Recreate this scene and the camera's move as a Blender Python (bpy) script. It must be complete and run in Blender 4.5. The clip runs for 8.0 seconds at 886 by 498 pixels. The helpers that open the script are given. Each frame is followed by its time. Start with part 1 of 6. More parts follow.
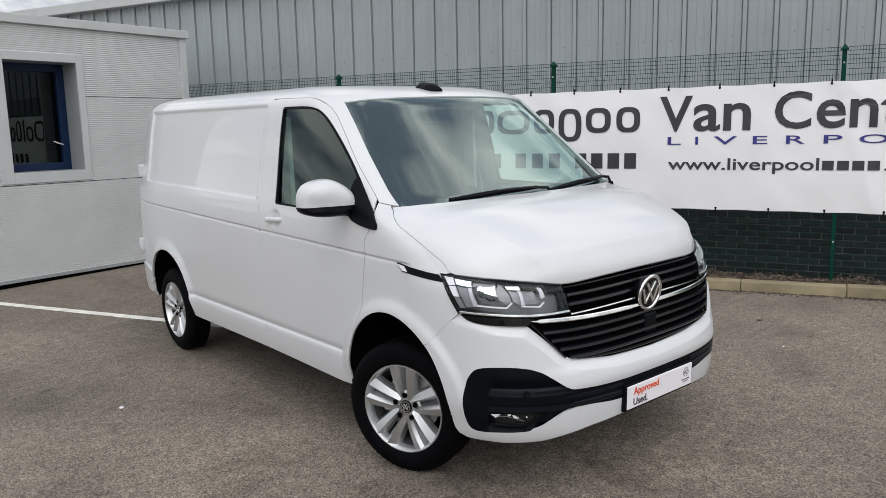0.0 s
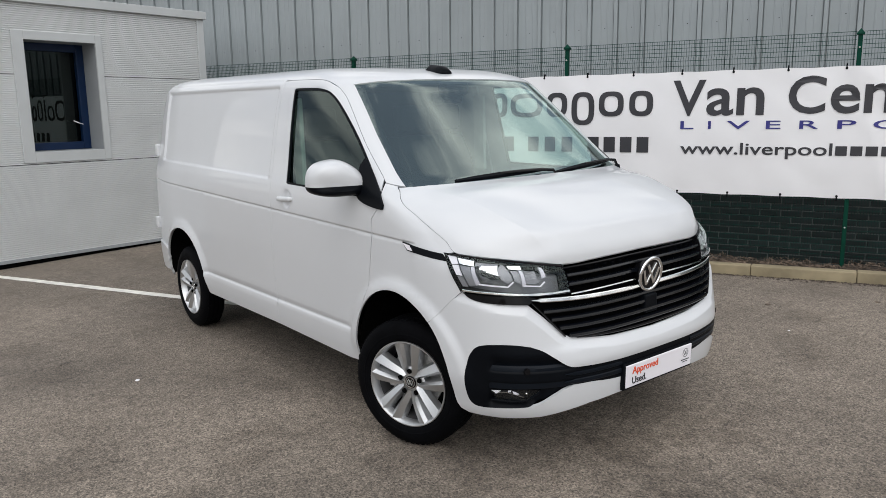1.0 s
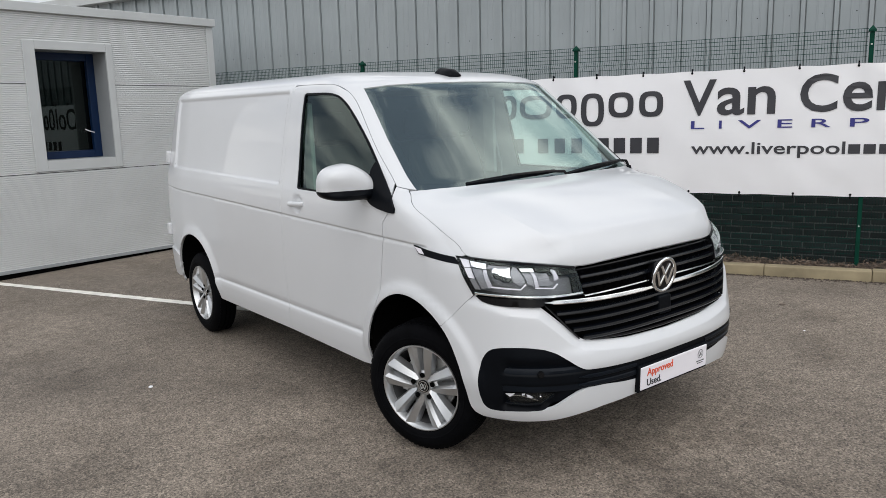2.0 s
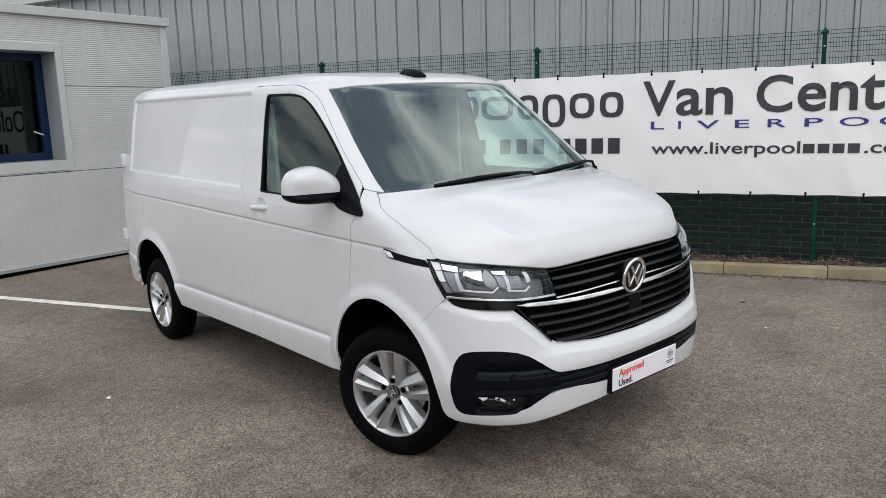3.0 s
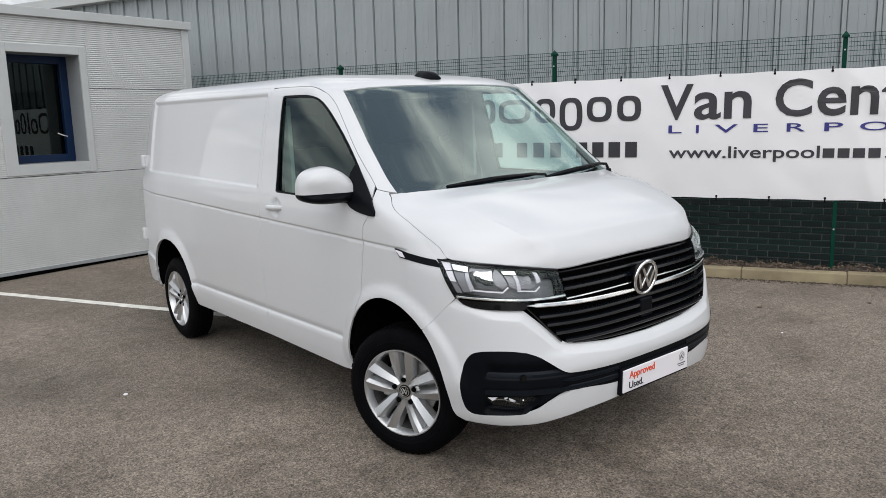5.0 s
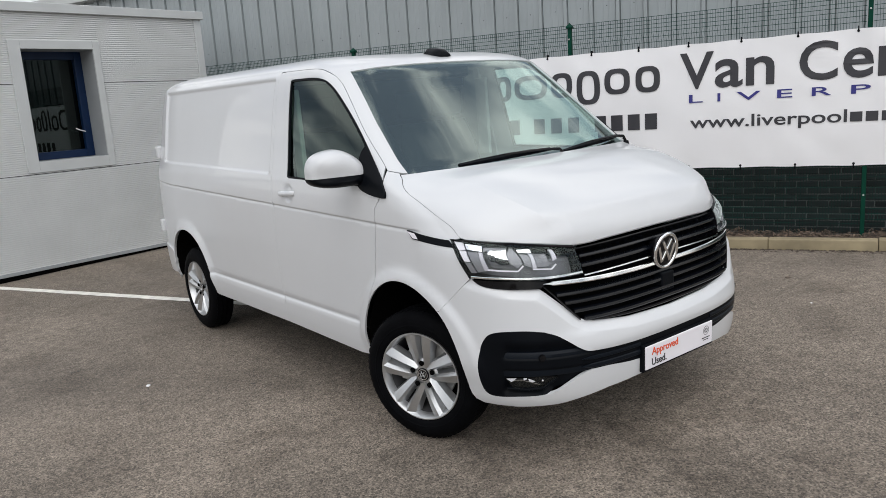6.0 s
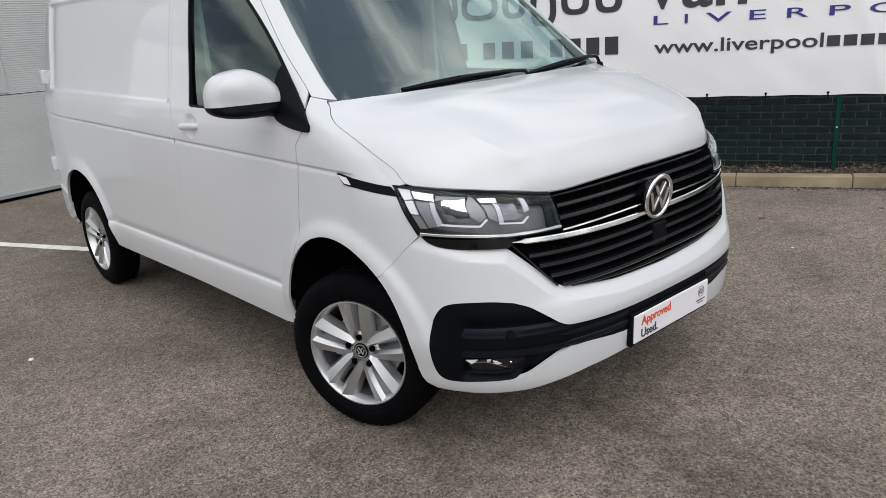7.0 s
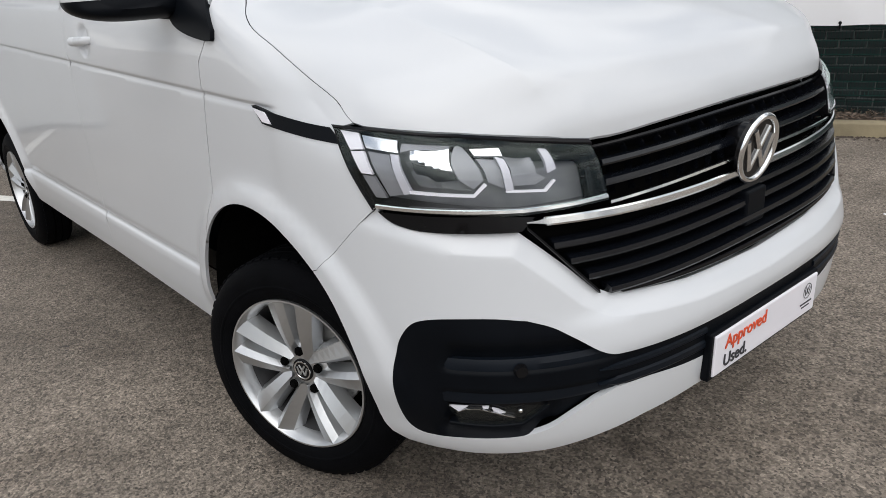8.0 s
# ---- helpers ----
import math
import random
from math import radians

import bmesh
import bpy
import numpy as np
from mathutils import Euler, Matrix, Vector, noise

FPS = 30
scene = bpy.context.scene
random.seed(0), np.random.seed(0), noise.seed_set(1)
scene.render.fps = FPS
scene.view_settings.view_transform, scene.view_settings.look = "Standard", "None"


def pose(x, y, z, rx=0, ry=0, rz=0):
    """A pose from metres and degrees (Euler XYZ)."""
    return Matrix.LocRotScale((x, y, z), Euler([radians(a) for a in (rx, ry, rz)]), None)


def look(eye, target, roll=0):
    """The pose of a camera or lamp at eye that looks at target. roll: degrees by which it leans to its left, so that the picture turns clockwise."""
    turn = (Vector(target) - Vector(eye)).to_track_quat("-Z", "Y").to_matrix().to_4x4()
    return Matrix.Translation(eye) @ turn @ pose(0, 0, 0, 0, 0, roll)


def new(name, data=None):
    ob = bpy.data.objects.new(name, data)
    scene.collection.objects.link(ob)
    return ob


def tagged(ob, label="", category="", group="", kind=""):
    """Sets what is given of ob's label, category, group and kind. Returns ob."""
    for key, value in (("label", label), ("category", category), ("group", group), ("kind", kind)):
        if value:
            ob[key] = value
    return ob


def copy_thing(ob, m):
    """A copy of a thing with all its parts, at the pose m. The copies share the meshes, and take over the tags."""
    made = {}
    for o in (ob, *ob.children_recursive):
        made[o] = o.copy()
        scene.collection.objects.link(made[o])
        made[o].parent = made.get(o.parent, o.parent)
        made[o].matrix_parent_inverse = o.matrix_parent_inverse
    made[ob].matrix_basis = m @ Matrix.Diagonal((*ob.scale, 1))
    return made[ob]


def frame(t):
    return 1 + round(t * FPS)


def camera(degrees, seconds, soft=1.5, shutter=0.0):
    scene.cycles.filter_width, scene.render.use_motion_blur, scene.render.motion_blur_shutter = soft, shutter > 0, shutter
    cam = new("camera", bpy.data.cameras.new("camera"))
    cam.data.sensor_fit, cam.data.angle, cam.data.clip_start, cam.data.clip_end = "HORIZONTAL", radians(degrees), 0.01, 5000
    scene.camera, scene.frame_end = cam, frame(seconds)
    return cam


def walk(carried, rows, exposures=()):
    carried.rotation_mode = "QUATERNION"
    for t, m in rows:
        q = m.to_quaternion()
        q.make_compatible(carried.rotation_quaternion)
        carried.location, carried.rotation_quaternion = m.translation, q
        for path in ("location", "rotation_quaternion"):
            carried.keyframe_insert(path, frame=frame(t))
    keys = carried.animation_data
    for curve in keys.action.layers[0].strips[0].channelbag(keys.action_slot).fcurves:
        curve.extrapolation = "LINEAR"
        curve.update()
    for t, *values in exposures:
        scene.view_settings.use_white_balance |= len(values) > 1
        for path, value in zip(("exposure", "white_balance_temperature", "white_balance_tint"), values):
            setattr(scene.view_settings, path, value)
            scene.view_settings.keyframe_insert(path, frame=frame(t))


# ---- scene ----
cam = camera(61.3, 8.0, soft=0.5)
PATH = [
    (0, (-2.955, -2.903, 1.715), (-1.707, -1.375, 1.388), -2.2),
    (0.5, (-2.955, -2.96, 1.723), (-1.719, -1.431, 1.354), -2.2),
    (1, (-2.961, -3.005, 1.712), (-1.755, -1.454, 1.342), -1.8),
    (1.5, (-2.964, -3.006, 1.713), (-1.773, -1.439, 1.361), -2.1),
    (1.7, (-2.960, -3.005, 1.710), (-1.777, -1.432, 1.353), -2.49),
    (2.8, (-2.96, -2.923, 1.705), (-1.718, -1.399, 1.338), -2.9),
    (3, (-2.969, -2.916, 1.71), (-1.696, -1.416, 1.348), -2.7),
    (3.5, (-2.963, -2.872, 1.704), (-1.675, -1.383, 1.353), -1.8),
    (4, (-2.966, -2.889, 1.706), (-1.715, -1.368, 1.358), -1.9),
    (4.5, (-2.952, -2.944, 1.699), (-1.706, -1.42, 1.347), -2.2),
    (4.7, (-2.956, -2.957, 1.697), (-1.715, -1.428, 1.348), -2.26),
    (5.8, (-2.906, -2.958, 1.674), (-1.716, -1.394, 1.305), -3.96),
    (6, (-2.871, -2.935, 1.668), (-1.695, -1.364, 1.277), -4.9),
    (6.5, (-2.704, -2.658, 1.619), (-1.537, -1.11, 1.129), -6.2),
    (6.7, (-2.628, -2.538, 1.620), (-1.424, -1.032, 1.089), -5.70),
    (7, (-2.435, -2.366, 1.578), (-1.179, -0.919, 1.003), -4.5),
    (7.2, (-2.275, -2.253, 1.538), (-1.029, -0.812, 0.930), -3.63),
    (7.5, (-2.045, -2.044, 1.48), (-0.867, -0.551, 0.86), -3.8),
    (7.7, (-1.916, -1.905, 1.448), (-0.767, -0.400, 0.804), -4.09),
    (8, (-1.725, -1.704, 1.358), (-0.541, -0.256, 0.652), -4.2),
]
walk(cam, [(t, look(eye, target, roll)) for t, eye, target, roll in PATH])


# ---- world and light ----
def build_world():
    w = bpy.data.worlds.new("overcast_sky")
    scene.world = w
    w.use_nodes = True
    nt = w.node_tree
    nt.nodes.clear()
    out = nt.nodes.new("ShaderNodeOutputWorld")
    bg = nt.nodes.new("ShaderNodeBackground")
    sky = nt.nodes.new("ShaderNodeTexSky")
    sky.sky_type = "NISHITA"
    sky.sun_disc = False
    sky.sun_elevation = radians(44)
    sky.sun_rotation = radians(SUN_TURN)
    tc = nt.nodes.new("ShaderNodeTexCoord")
    sep = nt.nodes.new("ShaderNodeSeparateXYZ")
    up = nt.nodes.new("ShaderNodeMath")
    up.operation, up.inputs[1].default_value = "ADD", 0.35
    px, py = nt.nodes.new("ShaderNodeMath"), nt.nodes.new("ShaderNodeMath")
    px.operation = py.operation = "DIVIDE"
    sheet = nt.nodes.new("ShaderNodeCombineXYZ")
    sheet.inputs["Z"].default_value = 5.5
    nt.links.new(tc.outputs["Generated"], sep.inputs["Vector"])
    nt.links.new(sep.outputs["Z"], up.inputs[0])
    for q, ax in ((px, "X"), (py, "Y")):
        nt.links.new(sep.outputs[ax], q.inputs[0])
        nt.links.new(up.outputs["Value"], q.inputs[1])
        nt.links.new(q.outputs["Value"], sheet.inputs[ax])
    nz = nt.nodes.new("ShaderNodeTexNoise")
    nz.inputs["Scale"].default_value = 3.0
    nz.inputs["Detail"].default_value = 7
    nz.inputs["Roughness"].default_value = 0.54
    nz.inputs["Distortion"].default_value = 0.6
    ramp = nt.nodes.new("ShaderNodeValToRGB")
    ramp.color_ramp.elements[0].position = 0.40
    ramp.color_ramp.elements[0].color = (2.5, 2.9, 3.6, 1)
    ramp.color_ramp.elements[1].position = 0.62
    ramp.color_ramp.elements[1].color = (13.0, 12.8, 12.4, 1)
    mix = nt.nodes.new("ShaderNodeMix")
    mix.data_type = "RGBA"
    mix.inputs["Factor"].default_value = 0.86
    nt.links.new(sheet.outputs["Vector"], nz.inputs["Vector"])
    nt.links.new(nz.outputs["Fac"], ramp.inputs["Fac"])
    nt.links.new(sky.outputs["Color"], mix.inputs["A"])
    nt.links.new(ramp.outputs["Color"], mix.inputs["B"])
    nt.links.new(mix.outputs["Result"], bg.inputs["Color"])
    # overcast: brightest overhead, dimmer towards the horizon
    dome = nt.nodes.new("ShaderNodeMath")
    dome.operation, dome.use_clamp = "MULTIPLY_ADD", False
    dome.inputs[1].default_value, dome.inputs[2].default_value = 0.32 * SKY_STRENGTH, 0.77 * SKY_STRENGTH
    nt.links.new(sep.outputs["Z"], dome.inputs[0])
    low = nt.nodes.new("ShaderNodeMath")
    low.operation = "MAXIMUM"
    low.inputs[1].default_value = 0.4 * SKY_STRENGTH
    nt.links.new(dome.outputs["Value"], low.inputs[0])
    nt.links.new(low.outputs["Value"], bg.inputs["Strength"])
    nt.links.new(bg.outputs["Background"], out.inputs["Surface"])


SKY_STRENGTH, SUN_STRENGTH, SUN_TURN = 0.137, 1.5, 217.0
build_world()
sun = new("sun", bpy.data.lights.new("sun", "SUN"))
sun.data.energy, sun.data.angle, sun.data.color = SUN_STRENGTH, radians(75), (1.0, 0.975, 0.94)
sun.matrix_world = look((-3.8, -4.8, 7.4), (0, 0.5, 0))


# ---- materials ----
def mat(name, color, rough=0.5, metal=0.0, vary=0.12, scale=6.0, bump=0.0, bump_scale=60.0, coat=0.0, island=0.0, spec=0.5):
    """A surface with broad and fine variation of colour, roughness and relief, in metres."""
    m = bpy.data.materials.new(name)
    m.use_nodes = True
    nt = m.node_tree
    b = nt.nodes["Principled BSDF"]
    b.inputs["Metallic"].default_value = metal
    b.inputs["Coat Weight"].default_value = coat
    b.inputs["Coat Roughness"].default_value = 0.025
    b.inputs["Specular IOR Level"].default_value = spec
    tc = nt.nodes.new("ShaderNodeTexCoord")
    n1 = nt.nodes.new("ShaderNodeTexNoise")
    n1.inputs["Scale"].default_value = scale
    n1.inputs["Detail"].default_value = 6
    nt.links.new(tc.outputs["Object"], n1.inputs["Vector"])
    ramp = nt.nodes.new("ShaderNodeValToRGB")
    ramp.color_ramp.elements[0].position, ramp.color_ramp.elements[1].position = 0.3, 0.7
    ramp.color_ramp.elements[0].color = (*[c * (1 - vary) for c in color], 1)
    ramp.color_ramp.elements[1].color = (*[min(1, c * (1 + vary)) for c in color], 1)
    nt.links.new(n1.outputs["Fac"], ramp.inputs["Fac"])
    last = ramp.outputs["Color"]
    if island:
        oi = nt.nodes.new("ShaderNodeObjectInfo")
        hv = nt.nodes.new("ShaderNodeHueSaturation")
        mr = nt.nodes.new("ShaderNodeMapRange")
        mr.inputs["To Min"].default_value, mr.inputs["To Max"].default_value = 1 - island, 1 + island
        nt.links.new(oi.outputs["Random"], mr.inputs["Value"])
        nt.links.new(mr.outputs["Result"], hv.inputs["Value"])
        nt.links.new(last, hv.inputs["Color"])
        last = hv.outputs["Color"]
    nt.links.new(last, b.inputs["Base Color"])
    rr = nt.nodes.new("ShaderNodeMapRange")
    rr.inputs["To Min"].default_value, rr.inputs["To Max"].default_value = max(0.0, rough * (1 - vary)), min(1.0, rough * (1 + vary))
    nt.links.new(n1.outputs["Fac"], rr.inputs["Value"])
    nt.links.new(rr.outputs["Result"], b.inputs["Roughness"])
    if bump:
        n2 = nt.nodes.new("ShaderNodeTexNoise")
        n2.inputs["Scale"].default_value = bump_scale
        n2.inputs["Detail"].default_value = 4
        nt.links.new(tc.outputs["Object"], n2.inputs["Vector"])
        bp = nt.nodes.new("ShaderNodeBump")
        bp.inputs["Strength"].default_value = 1.0
        bp.inputs["Distance"].default_value = bump
        nt.links.new(n2.outputs["Fac"], bp.inputs["Height"])
        nt.links.new(bp.outputs["Normal"], b.inputs["Normal"])
    return m


def glass(name, tint, rough=0.0, mirror=0.08, power=3.2):
    m = bpy.data.materials.new(name)
    m.use_nodes = True
    nt = m.node_tree
    nt.nodes.clear()
    out = nt.nodes.new("ShaderNodeOutputMaterial")
    tr = nt.nodes.new("ShaderNodeBsdfTransparent")
    tr.inputs["Color"].default_value = (*tint, 1)
    gl = nt.nodes.new("ShaderNodeBsdfGlossy")
    gl.inputs["Roughness"].default_value = rough
    gl.inputs["Color"].default_value = (0.86, 1.0, 0.96, 1)
    lw = nt.nodes.new("ShaderNodeLayerWeight")
    lw.inputs["Blend"].default_value = 0.5
    pw = nt.nodes.new("ShaderNodeMath")
    pw.operation = "POWER"
    pw.inputs[1].default_value = power
    fr = nt.nodes.new("ShaderNodeMath")
    fr.operation = "MULTIPLY_ADD"
    fr.inputs[1].default_value, fr.inputs[2].default_value = 1 - mirror, mirror
    nt.links.new(lw.outputs["Facing"], pw.inputs[0])
    nt.links.new(pw.outputs["Value"], fr.inputs[0])
    mx = nt.nodes.new("ShaderNodeMixShader")
    nt.links.new(fr.outputs["Value"], mx.inputs["Fac"])
    nt.links.new(tr.outputs["BSDF"], mx.inputs[1])
    nt.links.new(gl.outputs["BSDF"], mx.inputs[2])
    nt.links.new(mx.outputs["Shader"], out.inputs["Surface"])
    return m


def tarmac():
    m = mat("tarmac", (0.183, 0.157, 0.132), 0.88, vary=0.2, scale=0.55, bump=0.008, bump_scale=150)
    nt = m.node_tree
    b = nt.nodes["Principled BSDF"]
    tc = nt.nodes.new("ShaderNodeTexCoord")
    vo = nt.nodes.new("ShaderNodeTexVoronoi")
    vo.inputs["Scale"].default_value = 135
    nt.links.new(tc.outputs["Object"], vo.inputs["Vector"])
    rp = nt.nodes.new("ShaderNodeValToRGB")
    rp.color_ramp.elements[0].position, rp.color_ramp.elements[1].position = 0.0, 1.0
    rp.color_ramp.elements[0].color, rp.color_ramp.elements[1].color = (0.28, 0.277, 0.272, 1), (1.78, 1.74, 1.68, 1)
    nt.links.new(vo.outputs["Color"], rp.inputs["Fac"])
    mx = nt.nodes.new("ShaderNodeMix")
    mx.data_type, mx.blend_type = "RGBA", "MULTIPLY"
    mx.inputs["Factor"].default_value = 1.0
    src = b.inputs["Base Color"].links[0].from_socket
    nt.links.new(src, mx.inputs["A"])
    nt.links.new(rp.outputs["Color"], mx.inputs["B"])
    st = nt.nodes.new("ShaderNodeTexNoise")
    st.inputs["Scale"].default_value, st.inputs["Detail"].default_value = 1.7, 9
    st.inputs["Roughness"].default_value = 0.7
    nt.links.new(tc.outputs["Object"], st.inputs["Vector"])
    sr = nt.nodes.new("ShaderNodeValToRGB")
    sr.color_ramp.elements[0].position, sr.color_ramp.elements[1].position = 0.36, 0.5
    sr.color_ramp.elements[0].color, sr.color_ramp.elements[1].color = (0.80, 0.785, 0.77, 1), (1.05, 1.05, 1.05, 1)
    nt.links.new(st.outputs["Fac"], sr.inputs["Fac"])
    m2 = nt.nodes.new("ShaderNodeMix")
    m2.data_type, m2.blend_type = "RGBA", "MULTIPLY"
    m2.inputs["Factor"].default_value = 1.0
    nt.links.new(mx.outputs["Result"], m2.inputs["A"])
    nt.links.new(sr.outputs["Color"], m2.inputs["B"])
    last = m2.outputs["Result"]
    # clumps of aggregate, worn pale patches, damp dark patches
    for scale, detail, lo, hi, p0, p1 in ((75, 3, 0.72, 1.29, 0.36, 0.66), (14, 5, 0.82, 1.17, 0.34, 0.66), (0.9, 8, 0.86, 1.16, 0.36, 0.62)):
        nz = nt.nodes.new("ShaderNodeTexNoise")
        nz.inputs["Scale"].default_value, nz.inputs["Detail"].default_value = scale, detail
        nz.inputs["Roughness"].default_value = 0.62
        nt.links.new(tc.outputs["Object"], nz.inputs["Vector"])
        rp = nt.nodes.new("ShaderNodeMapRange")
        rp.inputs["From Min"].default_value, rp.inputs["From Max"].default_value = p0, p1
        rp.inputs["To Min"].default_value, rp.inputs["To Max"].default_value = lo, hi
        nt.links.new(nz.outputs["Fac"], rp.inputs["Value"])
        mx = nt.nodes.new("ShaderNodeMix")
        mx.data_type, mx.blend_type = "RGBA", "MULTIPLY"
        mx.inputs["Factor"].default_value = 1.0
        nt.links.new(last, mx.inputs["A"])
        nt.links.new(rp.outputs["Result"], mx.inputs["B"])
        last = mx.outputs["Result"]
    nt.links.new(last, b.inputs["Base Color"])
    return m


M_TARMAC = tarmac()
M_LINE = mat("road_paint", (0.78, 0.76, 0.70), 0.7, vary=0.15, scale=9, bump=0.002)
M_KERB = mat("kerb_concrete", (0.27, 0.225, 0.142), 0.9, vary=0.25, scale=5, bump=0.003, bump_scale=90, island=0.08)
M_SOIL = mat("soil", (0.06, 0.045, 0.035), 0.95, vary=0.4, scale=14, bump=0.02, bump_scale=40)
M_LEAF = mat("dead_leaf", (0.12, 0.085, 0.06), 0.8, vary=0.75, scale=16)
M_GREEN = mat("green_powder_coat", (0.001, 0.042, 0.026), 0.6, vary=0.15, scale=8, spec=0.12)
M_WIRE = mat("green_wire", (0.003, 0.038, 0.030), 0.6, vary=0.1, spec=0.15)
M_CLAD = mat("grey_cladding", (0.312, 0.345, 0.358), 0.40, vary=0.06, scale=1.5, bump=0.0006, bump_scale=12)
M_BRICK = mat("dark_brick", (0.017, 0.0215, 0.0225), 0.85, vary=0.3, scale=12, bump=0.003, island=0.3)
M_MORTAR = mat("mortar", (0.155, 0.16, 0.158), 0.95, vary=0.15, scale=20, bump=0.002)
M_BANNER = mat("white_vinyl", (0.86, 0.86, 0.88), 0.42, vary=0.03, scale=1.5)
M_INK = mat("dark_grey_ink", (0.035, 0.035, 0.042), 0.5, vary=0.1)
M_BLUEINK = mat("blue_ink", (0.03, 0.03, 0.2), 0.5, vary=0.1)
M_CABIN = mat("silver_ribbed_sheet", (0.70, 0.715, 0.715), 0.42, vary=0.05, scale=2.0)
M_TRIM = mat("silver_trim", (0.50, 0.52, 0.525), 0.4, vary=0.05, scale=3)
M_REVEAL = mat("grey_reveal", (0.30, 0.32, 0.335), 0.5, vary=0.06, scale=3)
M_BLUE = mat("blue_window_frame", (0.003, 0.017, 0.058), 0.4, vary=0.1, spec=0.3)
M_DARK = mat("black_plastic", (0.0035, 0.0045, 0.0065), 0.42, vary=0.15, bump=0.0002, bump_scale=900, spec=0.08)
M_INSERT = mat("black_insert_blade", (0.006, 0.0085, 0.013), 0.4, vary=0.12, bump=0.0002, bump_scale=900, spec=0.14)
M_PAINT = mat("white_car_paint", (0.635, 0.65, 0.672), 0.33, vary=0.015, scale=2, coat=0.6)
# near-black without gloss: black liners, and cavity shade put into the colour
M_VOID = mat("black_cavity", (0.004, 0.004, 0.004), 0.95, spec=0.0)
M_RUBBER = mat("tyre_rubber", (0.0032, 0.0034, 0.0042), 0.6, vary=0.25, scale=14, bump=0.0008, bump_scale=200, spec=0.03)
M_ALLOY = mat("silver_alloy", (0.56, 0.57, 0.58), 0.33, metal=0.9, vary=0.05, scale=10)
# darker copy of the alloy, with the shade inside the barrel in its colour
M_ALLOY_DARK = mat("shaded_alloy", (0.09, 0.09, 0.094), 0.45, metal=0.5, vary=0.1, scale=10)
M_STEEL = mat("brake_steel", (0.60, 0.60, 0.59), 0.4, metal=0.35, vary=0.15, scale=14)
M_CHROME = mat("chrome", (0.90, 0.905, 0.91), 0.13, metal=1.0, vary=0.02)
M_GLOSSBLACK = mat("gloss_black", (0.006, 0.006, 0.007), 0.12, vary=0.1, coat=0.0, spec=0.22)
M_GRILLE = mat("grille_satin_black", (0.004, 0.005, 0.0075), 0.22, vary=0.1, spec=0.6)
M_GLASS = glass("windscreen_glass", (0.74, 0.88, 0.85), mirror=0.19)
M_DOORGLASS = glass("door_glass", (0.50, 0.66, 0.60), mirror=0.04, power=4.2)
M_CLEAR = glass("clear_lens", (0.95, 0.96, 0.97), mirror=0.03)
M_CABGLASS = glass("cabin_glass", (0.22, 0.27, 0.27), mirror=0.04, power=4.0)
M_SEAT = mat("grey_fabric", (0.05, 0.052, 0.055), 0.9, vary=0.15, scale=12)
M_HEADLINER = mat("headliner", (0.62, 0.62, 0.60), 0.95, vary=0.05)
M_LAMPGREY = mat("lamp_grey", (0.19, 0.193, 0.205), 0.35, metal=0.3, vary=0.1, scale=20)
M_STAIN = mat("oil_stain", (0.07, 0.06, 0.052), 0.85, vary=0.45, scale=25, bump=0.004, bump_scale=110)
M_SATIN = mat("satin_grey", (0.26, 0.262, 0.28), 0.35, metal=0.3, vary=0.1, scale=20)
M_GUIDE = mat("light_guide", (0.56, 0.55, 0.60), 0.25, metal=0.2, vary=0.05, scale=20)
M_PLATE = mat("white_plate", (0.86, 0.84, 0.89), 0.3, vary=0.02)
M_RED = mat("orange_red_ink", (0.72, 0.09, 0.03), 0.5, vary=0.05)


# ---- mesh helpers ----
def mesh_of(name, bm, material, smooth=None):
    me = bpy.data.meshes.new(name)
    bm.to_mesh(me)
    bm.free()
    me.materials.append(material)
    if smooth is not None:
        me.polygons.foreach_set("use_smooth", [True] * len(me.polygons))
        if smooth < 180:
            me.set_sharp_from_angle(angle=radians(smooth))
    return me


def part(name, bm, material, parent, label="", smooth=None, m=None):
    ob = new(name, mesh_of(name, bm, material, smooth))
    ob.parent = parent
    if m is not None:
        ob.matrix_basis = m
    if label:
        ob["label"] = label
    return ob


def thing(name, m, label, category, group="", kind=""):
    ob = new(name)
    ob.empty_display_size = 0.1
    ob.matrix_basis = m
    return tagged(ob, label, category, group, kind)


def box(bm, lo, hi, bevel=0.0, seg=2, m=None):
    """A box from corner lo to corner hi, with rounded edges."""
    mid = [(a + b) / 2 for a, b in zip(lo, hi)]
    size = [abs(b - a) for a, b in zip(lo, hi)]
    made = bmesh.ops.create_cube(bm, size=1.0, matrix=(m or Matrix()) @ Matrix.Translation(mid) @ Matrix.Diagonal((*size, 1)))
    if bevel:
        edges = list({e for v in made["verts"] for e in v.link_edges})
        bmesh.ops.bevel(bm, geom=edges, offset=bevel, segments=seg, affect="EDGES", profile=0.5)
    return bm


def boxes(*items):
    bm = bmesh.new()
    for it in items:
        box(bm, *it)
    return bm


def from_lists(verts, faces):
    bm = bmesh.new()
    vs = [bm.verts.new(v) for v in verts]
    for f in faces:
        bm.faces.new([vs[i] for i in f])
    return bm


